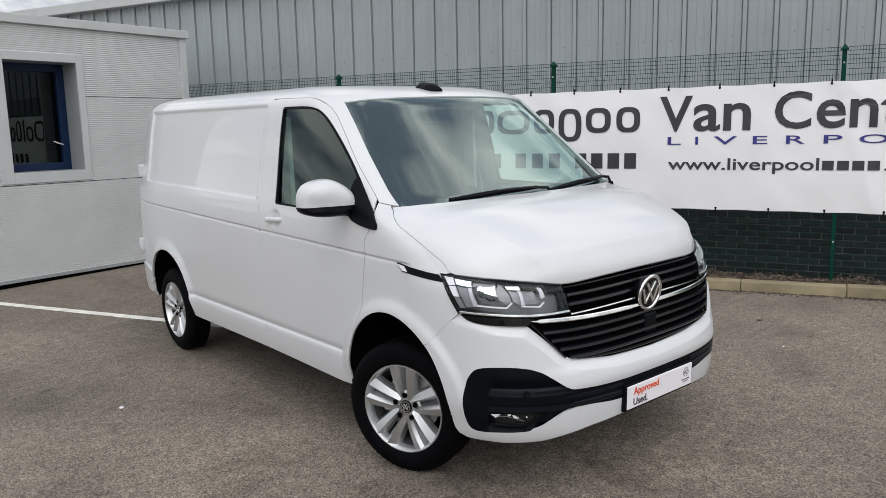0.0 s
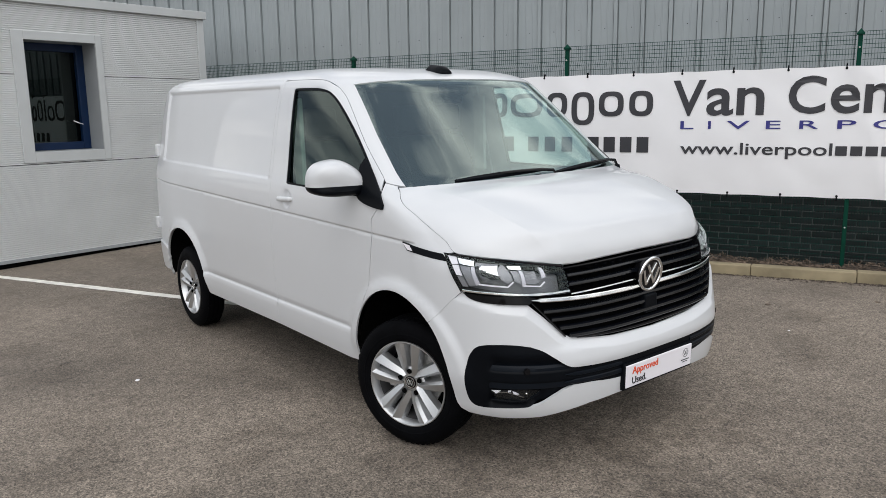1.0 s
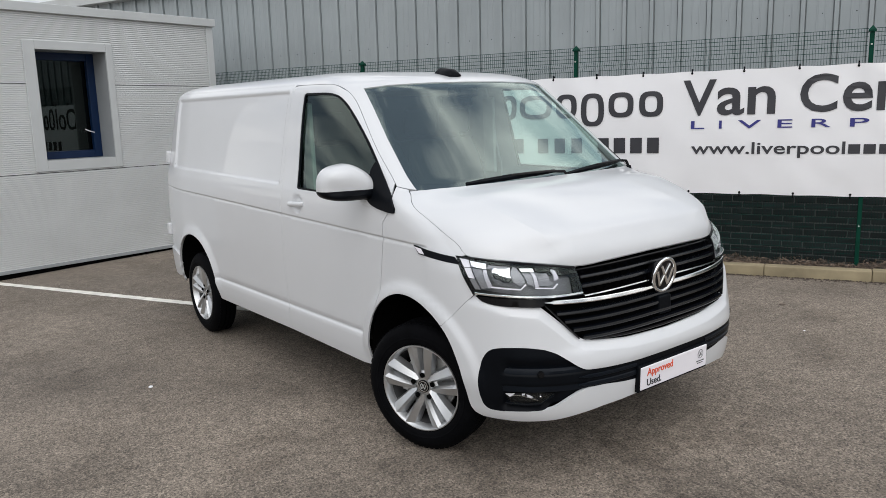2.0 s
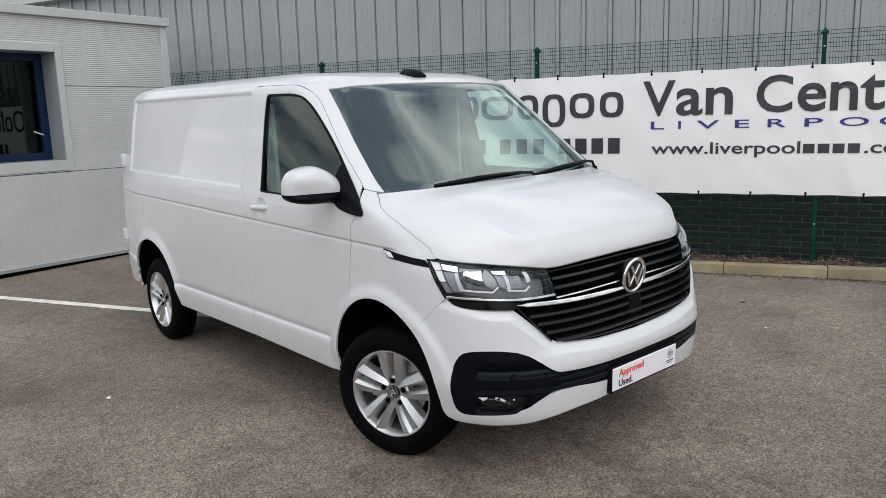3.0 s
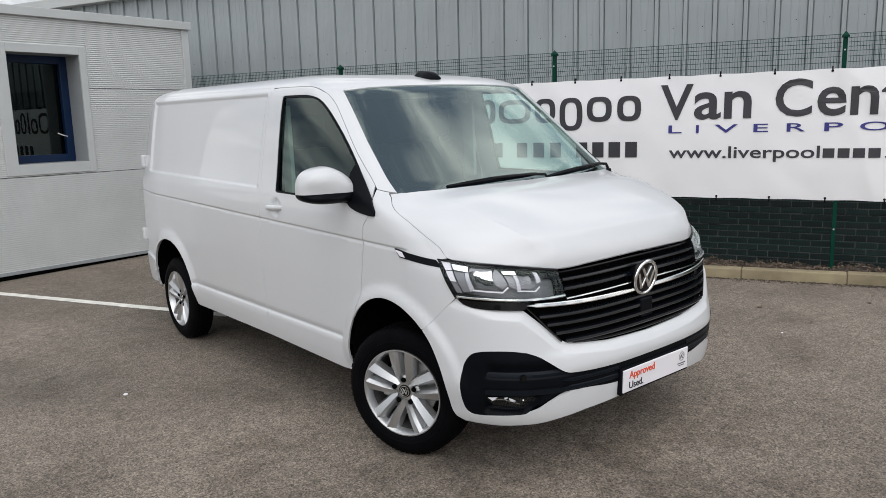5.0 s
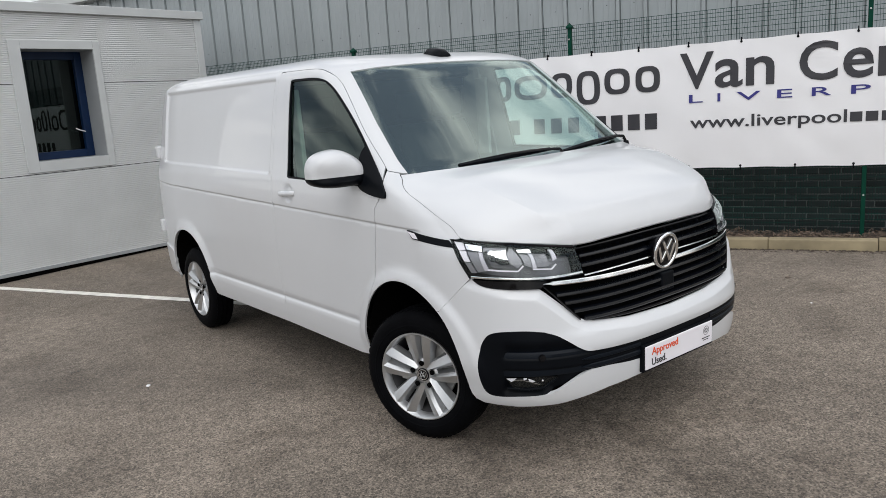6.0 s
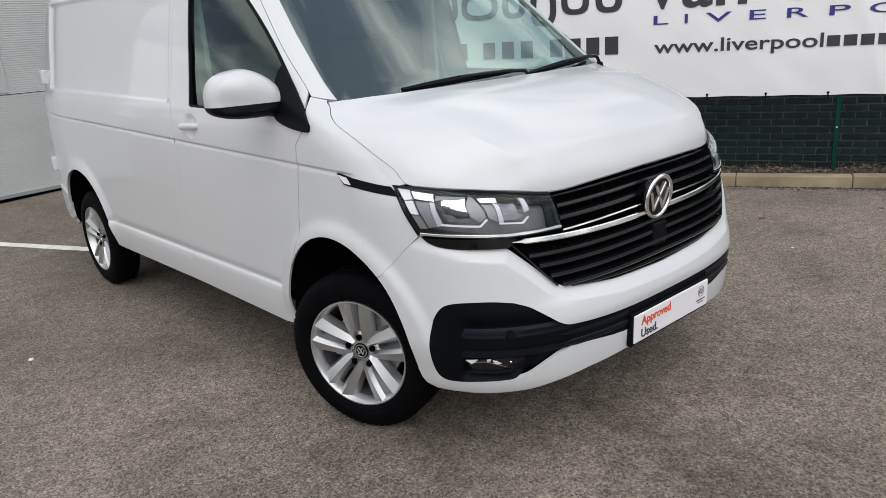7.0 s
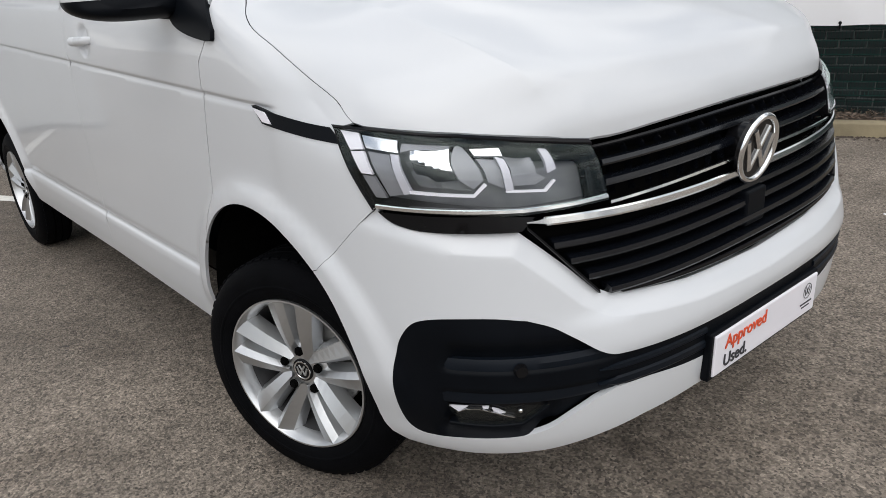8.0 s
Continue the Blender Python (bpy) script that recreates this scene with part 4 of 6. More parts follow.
def panel(points, holes=(), step=0.035, off=0.0, depth=0.016, halves=(-1,), pressed=True, weld=False, extra=None, lines=()):
    """A skin panel with folded edges, cut out of the van's skin. weld: its two halves meet at the middle."""
    from mathutils.geometry import delaunay_2d_cdt
    loops = [outline(points, step)] + [outline(h, step) for h in holes]
    runs = []
    for ln in lines:
        r = along(ln, step * 0.5)
        r = r[inside(r, loops[0])]
        runs.append(r[[0] + [i for i in range(1, len(r)) if np.abs(r[i] - r[i - 1]).max() > 1e-4]] if len(r) else r)
    allp = np.concatenate(loops + [r for r in runs if len(r)])
    lo, hi = allp.min(0), allp.max(0)
    gx, gy = np.meshgrid(np.arange(lo[0] + step / 2, hi[0], step), np.arange(lo[1] + step / 2, hi[1], step))
    gx = gx + (np.arange(gx.shape[0]) % 2)[:, None] * step / 2
    grid = np.stack([gx.ravel(), gy.ravel()], 1)
    keep = inside(grid, loops[0])
    for h in loops[1:]:
        keep &= ~inside(grid, h)
    grid = grid[keep]
    far = np.ones(len(grid), bool)
    for i in range(0, len(grid), 2000):
        d = np.abs(grid[i:i + 2000, None] - allp[None]).max(-1).min(1)
        far[i:i + 2000] = d > 0.4 * step
    grid = grid[far]
    edges, k = [], 0
    for lp in loops:
        edges += [(k + i, k + (i + 1) % len(lp)) for i in range(len(lp))]
        k += len(lp)
    for r in runs:
        edges += [(k + i, k + i + 1) for i in range(len(r) - 1) if np.abs(r[i] - r[i + 1]).max() < 3 * step]
        k += len(r)
    pts = np.concatenate([allp, grid])
    vs, _, fs, *_ = delaunay_2d_cdt([Vector(p) for p in pts], edges, [], 0, 1e-5)
    uv = np.array([tuple(v) for v in vs])
    tri = np.array([f for f in fs if len(f) == 3])
    mid = uv[tri].mean(1)
    ok = inside(mid, loops[0])
    for h in loops[1:]:
        ok &= ~inside(mid, h)
    tri = tri[ok]
    o = off + (extra(uv) if extra else 0.0)
    bm = bmesh.new()
    for s in halves:
        p = skin(uv[:, 0], uv[:, 1], o, s, pressed)
        q = skin(uv[:, 0], uv[:, 1], o - depth, s, pressed) if depth else p
        used = np.unique(tri)
        vv = {i: bm.verts.new(p[i]) for i in used}
        count = {}
        for f in tri:
            f = f if s > 0 else f[::-1]
            try:
                bm.faces.new([vv[i] for i in f])
            except ValueError:
                continue
            for a, b in ((f[0], f[1]), (f[1], f[2]), (f[2], f[0])):
                count[(a, b)] = 1
        if depth:
            ww = {}
            for a, b in list(count):
                if (b, a) not in count and not (weld and uv[a, 0] < 1e-4 and uv[b, 0] < 1e-4):
                    for i in (a, b):
                        if i not in ww:
                            ww[i] = bm.verts.new(q[i])
                    f = bm.faces.new([vv[b], vv[a], ww[a], ww[b]])
                    e = bm.edges.get((vv[a], vv[b]))
                    if e:
                        e.smooth = False
    if weld:
        bmesh.ops.remove_doubles(bm, verts=[v for v in bm.verts if abs(v.co.x) < 1e-4], dist=2e-4)
    bm.normal_update()
    for f in bm.faces:
        f.smooth = True
    return bm


def both(name, points, material, parent, label="", weld=False, **kw):
    """One panel across the middle, or a panel on each flank."""
    if weld:
        return [part(name, panel(points, halves=(-1, 1), weld=True, **kw), material, parent, label)]
    return [part(name, panel(points, halves=(s,), **kw), material, parent, label) for s in (-1, 1)]


def arch(yc, ry, rz, z0, a0, a1, n=26, zc=0.41):
    """Points of a wheel arch's edge, from angle a0 to a1 (degrees, 0 towards the tail)."""
    return [side_pt(yc + ry * math.cos(radians(a0 + (a1 - a0) * i / n)), zc + rz * math.sin(radians(a0 + (a1 - a0) * i / n))) for i in range(n + 1)]


def ribbon(points, w, off, depth, side=-1, taper=0.0, point=0, tilt=0.0):
    """A moulded bar that follows the skin along points, w high, standing off by off."""
    pts = along(points, 0.02)
    keep = [0] + [i for i in range(1, len(pts)) if np.abs(pts[i] - pts[i - 1]).max() > 1e-5]
    pts = pts[keep]
    n = len(pts)
    hw = np.full(n, w / 2) * (1 - taper * np.linspace(0, 1, n))
    if point:
        hw *= np.clip((n - 1 - np.arange(n)) / point, 0.12, 1)
    verts, faces = [], []
    ring = ((-1, -depth), (-1, -0.003), (-0.6, 0.0), (0.6 - 20 * tilt, 0.0), (1, -0.003 - tilt), (1, -depth - tilt))
    for i in range(n):
        for a, o in ring:
            verts.append(tuple(skin(pts[i, 0], pts[i, 1] + a * hw[i], off + o, side, False)))
    k = len(ring)
    for i in range(n - 1):
        for j in range(k):
            faces.append((i * k + j, i * k + (j + 1) % k, (i + 1) * k + (j + 1) % k, (i + 1) * k + j))
    faces += [tuple(range(k)), tuple(range((n - 1) * k, n * k))]
    bm = from_lists(verts, faces)
    bmesh.ops.recalc_face_normals(bm, faces=bm.faces)
    for f in bm.faces:
        f.smooth = True
    for e in bm.edges:
        e.smooth = e.calc_face_angle(0.0) < 0.5
    return bm


def lathe(profile, n=48, axis="x"):
    """Turns (x along the axle, radius) round the axle."""
    verts, faces = [], []
    for i in range(n):
        a = 2 * math.pi * i / n
        for x, r in profile:
            verts.append((x, r * math.cos(a), r * math.sin(a)))
    k = len(profile)
    for i in range(n):
        j = (i + 1) % n
        for p in range(k - 1):
            faces.append((i * k + p, j * k + p, j * k + p + 1, i * k + p + 1))
    bm = from_lists(verts, faces)
    bmesh.ops.recalc_face_normals(bm, faces=bm.faces)
    return bm


# ---- the van ----
def wheel(van, x, y, turn, name="wheel"):
    """Tyre and ten-spoke alloy; the wheel's outer face looks along -x of its own frame."""
    w = new(name)
    w.parent = van
    w.matrix_basis = pose(x, y, 0.347 if y < 1 else 0.3335, 0, 0, turn)
    R = 0.333
    prof = [(-0.098, 0.223), (-0.105, 0.229), (-0.110, 0.244), (-0.111, 0.270), (-0.107, 0.295), (-0.097, 0.311), (-0.086, 0.323), (-0.070, 0.330), (-0.05, R), (-0.04, R), (-0.039, R - 0.008), (-0.031, R - 0.008), (-0.03, R), (-0.004, R), (-0.003, R - 0.008), (0.005, R - 0.008), (0.006, R), (0.034, R), (0.035, R - 0.008), (0.043, R - 0.008), (0.044, R), (0.050, R - 0.006), (0.058, 0.315), (0.063, 0.29), (0.065, 0.24), (0.063, 0.21)]
    tyre = part("tyre", lathe(prof, 72), M_RUBBER, w, "black rubber tyre with grooved tread", smooth=35)
    # shoulder blocks
    bm = bmesh.new()
    for i in range(64):
        box(bm, (-0.080, -0.011, 0.310), (-0.054, 0.011, 0.3315), 0.002, 1, m=pose(0, 0, 0, i * 360 / 64, 0, 0))
    tagged(part("tread_pattern", bm, M_RUBBER, tyre), kind="stuff")
    bm = lathe([(-0.1105, 0.256), (-0.1125, 0.259), (-0.1125, 0.263), (-0.110, 0.267)], 64)
    part("sidewall_rib", bm, M_RUBBER, tyre, smooth=60)
    # rim barrel, flange, spokes
    rim = part("rim", lathe([(-0.098, 0.232), (-0.107, 0.2315), (-0.1075, 0.2265), (-0.102, 0.2225), (-0.090, 0.2155), (-0.062, 0.209)], 72), M_ALLOY, w, "silver ten-spoke alloy rim", smooth=50)
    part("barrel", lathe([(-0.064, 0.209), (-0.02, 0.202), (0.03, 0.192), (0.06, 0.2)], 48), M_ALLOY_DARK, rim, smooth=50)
    # added black disc standing in for the shade behind the spokes
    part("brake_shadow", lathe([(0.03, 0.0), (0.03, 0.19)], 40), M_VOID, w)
    part("brake_disc", lathe([(0.0, 0.05), (-0.012, 0.055), (-0.012, 0.15), (0.004, 0.15)], 48), M_STEEL, w, "grey steel brake disc", smooth=40)
    part("caliper", boxes(((-0.03, 0.075, -0.06), (0.02, 0.165, 0.05), 0.012)), M_STEEL, w, "grey brake caliper")
    for i in range(5):
        for s in (-1, 1):
            base = 90 + 72 * i
            verts, faces = [], []
            n = 7
            for k in range(n + 1):
                t = k / n
                r = 0.045 + 0.180 * t
                ang = radians(base) + s * math.atan2(0.027 + 0.024 * t, r)
                c, sn = math.cos(ang), math.sin(ang)
                half = 0.0165 + 0.0140 * t
                front = -0.068 - 0.027 * t - 0.006 * math.sin(math.pi * t)
                for wd, dx in ((-1.45, 0.040), (-1.0, 0.005), (-0.45 * s, -0.011), (1.0, 0.005), (1.45, 0.040)):
                    verts.append((front + dx, r * c - sn * half * wd, r * sn + c * half * wd))
            for k in range(n):
                for j in range(4):
                    a = k * 5 + j
                    faces.append((a, a + 1, a + 6, a + 5))
            bm = from_lists(verts, faces)
            bmesh.ops.recalc_face_normals(bm, faces=bm.faces)
            part("spoke", bm, M_ALLOY, rim)
    part("hub", lathe([(-0.02, 0.086), (-0.058, 0.082), (-0.068, 0.070), (-0.071, 0.045), (-0.07, 0.0)], 40), M_ALLOY, rim, smooth=40)
    for i in range(5):
        a = radians(90 + 72 * i)
        bm = bmesh.new()
        bmesh.ops.create_cone(bm, cap_ends=True, segments=16, radius1=0.0135, radius2=0.0135, depth=0.006, matrix=pose(-0.078, 0.062 * math.cos(a), 0.062 * math.sin(a), 0, 90, 0))
        bmesh.ops.create_cone(bm, cap_ends=True, segments=6, radius1=0.010, radius2=0.0095, depth=0.008, matrix=pose(-0.082, 0.062 * math.cos(a), 0.062 * math.sin(a), 0, 90, 0))
        part("wheel_bolt", bm, M_VOID, rim, "dark recessed wheel bolt")
    rim.matrix_basis = Matrix.Diagonal((1, 0.965, 0.965, 1))
    cap = part("centre_cap", lathe([(-0.064, 0.036), (-0.074, 0.0345), (-0.076, 0.030), (-0.076, 0.0)], 32), M_GLOSSBLACK, rim, "black centre cap with a silver mark", smooth=40)
    part("cap_ring", lathe([(-0.0755, 0.0295), (-0.0775, 0.0285), (-0.0775, 0.0255), (-0.0758, 0.0245)], 32), M_CHROME, cap, "silver ring", smooth=50)
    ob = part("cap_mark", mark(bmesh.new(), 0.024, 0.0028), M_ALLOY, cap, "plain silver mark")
    ob.matrix_basis = pose(-0.076, 0, 0, 0, 0, -90) @ Matrix.Diagonal((1, 0.3, 1, 1))
    return w


MARK = ((-0.42, 0.66, -0.02, 0.04), (0.42, 0.66, 0.02, 0.04), (-0.74, 0.36, -0.38, -0.62), (0.74, 0.36, 0.38, -0.62), (-0.38, -0.62, 0.0, 0.02), (0.38, -0.62, 0.0, 0.02))


def mark(bm, r, bar, bars=MARK):
    """Plain slanted bars inside a ring, in the local x-z plane, facing -y."""
    for x0, z0, x1, z1 in bars:
        d = Vector((x1 - x0, 0, z1 - z0))
        n = Vector((-d.z, 0, d.x)).normalized() * bar
        a, b = Vector((x0 * r, 0, z0 * r)), Vector((x1 * r, 0, z1 * r))
        # a bar with a rounded, roof-shaped back
        ring = ((-1.0, 0.0), (-1.0, -0.0035), (-0.45, -0.0062), (0.45, -0.0062), (1.0, -0.0035), (1.0, 0.0))
        vs = [bm.verts.new(p + n * k + Vector((0, y, 0))) for p in (a, b) for k, y in ring]
        for i in range(6):
            bm.faces.new([vs[i], vs[(i + 1) % 6], vs[6 + (i + 1) % 6], vs[6 + i]])
        bm.faces.new(vs[:6])
        bm.faces.new(vs[6:])
    bmesh.ops.recalc_face_normals(bm, faces=bm.faces)
    return bm


def loft(sections, closed=True, cap=True):
    n = len(sections[0])
    verts = [p for s in sections for p in s]
    faces = []
    for i in range(len(sections) - 1):
        for j in range(n if closed else n - 1):
            k = (j + 1) % n
            faces.append((i * n + j, i * n + k, (i + 1) * n + k, (i + 1) * n + j))
    if cap:
        faces += [tuple(range(n))[::-1], tuple(range((len(sections) - 1) * n, len(sections) * n))]
    bm = from_lists(verts, faces)
    bmesh.ops.recalc_face_normals(bm, faces=bm.faces)
    return bm


LIP = ((0.0, 0.643), (0.295, 0.652), (0.45, 0.668), (0.535, 0.682), (0.575, 0.705), (0.62, 0.755), (0.704, 0.842), (0.80, 0.854), (0.875, 0.893))


def build_van():
    van = thing("van", Matrix(), "clean white panel van with alloy wheels parked on tarmac", "van")
    S, F = side_pt, front_pt
    q0 = NOSE * math.pi / 2

    # outer lines shared by neighbouring panels
    bonnet_side = [S(-0.392, 1.067), S(-0.362, 1.097), S(-0.312, 1.129), S(-0.240, 1.168), S(-0.142, 1.217), S(-0.040, 1.262), S(0.045, 1.314)]
    gap = curve([S(0.155, 1.368), S(0.348, 1.528), S(0.577, 1.734), S(0.674, 1.812), S(0.757, 1.860), S(0.86, 1.890), S(1.0, 1.898), S(1.345, 1.902)], 4)
    win = [S(1.140, 1.300), S(1.182, 1.825), S(1.178, 1.842), S(1.163, 1.850)] + curve([S(1.06, 1.850), S(0.922, 1.848), S(0.820, 1.838), S(0.740, 1.812), S(0.623, 1.738), S(0.416, 1.571), S(0.204, 1.377)], 4) + [S(0.105, 1.270), S(0.59, 1.282), S(1.12, 1.292)]
    screen = [F(0, 1.886), F(0.3, 1.883), F(0.55, 1.874), F(0.690, 1.860), F(0.718, 1.75), F(0.762, 1.582), F(0.798, 1.40), F(0.806, 1.333), F(0.6, 1.327), F(0.3, 1.322), F(0, 1.320)]

    def crease(a, b):
        ys = np.linspace(a, b, 12)
        return [[S(y, float(waist(y)) + d) for y in ys] for d in (0.016, 0.008, 0.004, 0.0, -0.004, -0.009, -0.016)]

    def sill(a, b):
        ys = np.linspace(a, b, 10)
        return [[S(y, float(low_line(y)) + d) for y in ys] for d in (0.008, 0.0, -0.008, -0.018)]

    # bonnet
    front_edge = curve([F(0, 1.007), F(0.285, 1.005), F(0.5, 1.002), F(0.60, 1.016)], 5)
    lamp_top = [F(0.66, 1.0255), F(0.706, 1.0325), F(0.748, 1.0395), S(-0.511, 1.0465), S(-0.451, 1.055), S(-0.410, 1.061)]

    def bonnet_edge(y):
        """Half width of the bonnet's raised middle."""
        return np.interp(y, (-0.80, -0.726, -0.647, -0.53, -0.397, -0.228, 0.0), (0.530, 0.550, 0.579, 0.620, 0.660, 0.690, 0.712))

    def bonnet_press(uv):
        """The raised middle of the bonnet, its edges running up from the grille's corners."""
        p = skin(uv[:, 0], uv[:, 1], 0.0, 1, False)
        out = np.clip((np.abs(p[:, 0]) - bonnet_edge(p[:, 1])) / 0.15, 0, 1)
        fade = 1 - 0.8 * bump01((p[:, 1] + 0.55) / 0.5)
        return 0.034 * fade * (1 - out) ** 1.9 * bump01((p[:, 2] - bonnet_lip(np.abs(p[:, 0]))) / 0.06)

    def on_bonnet(x, y):
        """(U, V) of the place on the bonnet with that x and y."""
        lo, hi = 1.0, 1.34
        for _ in range(30):
            z = (lo + hi) / 2
            lo, hi = (z, hi) if skin(*at_front(x, z), 0.0, 1, False)[1] < y else (lo, z)
        return ("u", *at_front(x, lo))

    fold = [[on_bonnet(float(bonnet_edge(y)) + d, y) for y in np.linspace(-0.715, -0.12, 24)] for d in (-0.005, 0.0, 0.005)]
    both("bonnet", front_edge + lamp_top + curve(bonnet_side, 4) + [S(0.0655, 1.3265), F(0.80, 1.328), F(0.6, 1.320), F(0.3, 1.314), F(0, 1.312)], M_PAINT, van, weld=True, step=0.0115, extra=bonnet_press, depth=0.008, lines=fold)
    def split(d, zs):
        """The straight gap between wing and bumper, d to the front of its middle."""
        return [S(-0.302 - d - 0.168 * (z - 0.737) / 0.161 + 0.015 * float(bump01((z - 0.85) / 0.05)), z) for z in zs]

    # front wings
    arch_f = arch(-0.022, 0.402, 0.426, 0, 131, 36)
    wing = [S(y + 0.0005, z - 0.0009) for _, y, z in curve(bonnet_side, 4)][::-1]
    both("front_wing", [S(0.135, 1.3495), S(0.078, 1.3345), S(0.067, 1.3255)] + wing + [S(-0.352, 1.058)] + split(0, np.linspace(0.898, 0.737, 13)) + arch_f + [S(0.2285, 0.78), S(0.199, 0.944), S(0.1755, 1.089), S(0.1695, 1.175), S(0.0935, 1.258)], M_PAINT, van, step=0.026, depth=0.008, lines=crease(-0.35, 0.2))
    # doors
    cup = [[S(1.123 + r * math.cos(a), 1.203 + r * math.sin(a)) for a in [2 * math.pi * i / 28 for i in range(29)]] for r in (0.058, 0.050, 0.041, 0.028)]
    arch_d = arch(-0.022, 0.402, 0.426, 0, 35, -6)
    low = [S(0.378, 0.360), S(1.345, 0.372)]
    doors = both("front_door", [S(0.174, 1.175), S(0.180, 1.089), S(0.203, 0.944), S(0.232, 0.78)] + arch_d[2:] + low + [S(1.345, 1.2), S(1.345, 1.894)] + [S(y + 0.0007, z - (0.0010 if z < 1.855 else 0.003)) for _, y, z in gap[::-1][1:]] + [S(0.098, 1.258)], M_PAINT, van, holes=[win], step=0.026, depth=0.010, lines=crease(0.17, 1.345) + sill(0.3, 1.345) + cup)
    # shell: flank behind the doors, pillars, roof and tail
    arch_r = arch(3.02, 0.44, 0.417, 0, -6, 186)[::-1]
    tail_u = lambda z: (q0 + (np.interp(v_of(z), VD, RD) - TAILR - np.interp(v_of(z), VD, CD)) + TAIL * math.pi / 2)
    tail = [("u", tail_u(z), float(v_of(z))) for z in (0.42, 0.7, 1.0, 1.3, 1.6, 1.8, 1.88, 1.92, 1.95, 1.97, 1.985, 1.9915)]
    shell = screen[:8] + [S(0.075, 1.337), S(0.135, 1.352)] + gap[:-1] + [S(1.347, 1.902), S(1.347, 1.2), S(1.347, 0.372), S(2.55, 0.362)] + arch_r + [S(3.5, 0.40), S(3.70, 0.42)] + tail + [("u", 0.0, float(v_of(1.9915)))]
    y0, y1, z0, k0, z1, k1 = REC

    ys = np.linspace(y0, y1, 14)
    rise = lambda y: 0.018 * (y - 0.8)
    edges = [[S(y, z0 + k0 * y + e) for y in ys] for e in (-0.008, 0.0, 0.007, 0.015, 0.023, 0.030, 0.038)]
    edges += [[S(y, z1 + k1 * y - e - rise(y)) for y in ys] for e in (-0.008, 0.0, 0.009, 0.018, 0.026)]
    edges += [[S(y1 - e, z0 + 0.03 + k0 * y1), S(y1 - e, z1 - 0.03 + k1 * y1 - rise(y1))] for e in (-0.008, 0.0, 0.011, 0.022, 0.03)]
    edges += [[S(y0 + e, z0 + 0.03 + k0 * y0), S(y0 + e, z1 - 0.03 + k1 * y0 - rise(y0))] for e in (-0.008, 0.0, 0.008, 0.015, 0.022, 0.03, 0.038)]
    edges += [[S(y, 1.902 + e) for y in np.linspace(1.37, 3.55, 14)] for e in (-0.009, -0.004, 0.0, 0.004)]
    both("body_shell", shell, M_PAINT, van, weld=True, step=0.034, lines=crease(1.347, 3.9) + sill(1.347, 2.6) + edges)
    # bumper
    bumper = [F(0, 0.375), F(0.28, 0.370), F(0.45, 0.358), F(0.56, 0.338), F(0.66, 0.316), F(0.78, 0.306), S(-0.46, 0.308), S(-0.424, 0.326), S(-0.413, 0.352)] + [S(-0.022 + (0.402 - 0.014 * float(bump01((a - 131) / 30))) * math.cos(radians(a)), 0.41 + 0.426 * math.sin(radians(a))) for a in np.linspace(184, 131.4, 27)] + split(0.0016, np.linspace(0.736, 0.8965, 13)) + curve([S(-0.461, 0.890), S(-0.497, 0.869), S(-0.545, 0.8555), S(-0.60, 0.8490)], 4) + [F(0.704, 0.842), F(0.62, 0.755), F(0.575, 0.705), F(0.535, 0.682), F(0.45, 0.668), F(0.295, 0.652), F(0, 0.643)]

    def flat(points):
        return [("u", *(at_side(p[1], p[2]) if p[0] == "s" else at_front(p[1], p[2]))) for p in points]

    trim = curve([F(0, 0.541), F(0.289, 0.543), F(0.50, 0.550), F(0.57, 0.560), F(0.632, 0.606), F(0.672, 0.637), F(0.716, 0.658)], 4)[:-1]
    trim += curve(flat([F(0.716, 0.658), F(0.765, 0.667), F(0.812, 0.668), S(-0.575, 0.662), S(-0.534, 0.645), S(-0.503, 0.602), S(-0.490, 0.56), S(-0.483, 0.513), S(-0.481, 0.466), S(-0.482, 0.415), S(-0.490, 0.378), S(-0.513, 0.360), S(-0.555, 0.357), S(-0.615, 0.362), F(0.765, 0.366), F(0.722, 0.372), F(0.679, 0.387), F(0.633, 0.420), F(0.587, 0.448)]), 5)
    trim += curve([F(0.54, 0.464), F(0.45, 0.464), F(0.292, 0.450), F(0, 0.446)], 4)
    opening = [("u", -0.02, float(v_of(0.541)))] + trim[1:-1] + [("u", -0.02, float(v_of(0.446)))]

    def bumper_press(uv):
        p = skin(uv[:, 0], uv[:, 1], 0.0, 1, False)
        x, z = np.abs(p[:, 0]), p[:, 2]
        d = np.full(len(x), 9.0)
        for (x0, z0), (x1, z1) in zip(LIP, LIP[1:]):
            t = np.clip(((x - x0) * (x1 - x0) + (z - z0) * (z1 - z0)) / ((x1 - x0) ** 2 + (z1 - z0) ** 2), 0, 1)
            d = np.minimum(d, np.hypot(x - x0 - t * (x1 - x0), z - z0 - t * (z1 - z0)))
        belly = 0.012 * bump01((0.655 - z) / 0.03) * bump01((z - 0.52) / 0.05) * bump01((0.70 - x) / 0.2)
        return belly - 0.021 * np.clip(1 - d / 0.046, 0, 1)

    def below_lip(d):
        """The lip's line, moved down and outward by d."""
        out = []
        for i, (x, z) in enumerate(LIP):
            (xa, za), (xb, zb) = LIP[max(i - 1, 0)], LIP[min(i + 1, len(LIP) - 1)]
            n = math.hypot(xb - xa, zb - za)
            out.append(F(max(0.004, x + d * (zb - za) / n), z - d * (xb - xa) / n))
        return out[:-1]

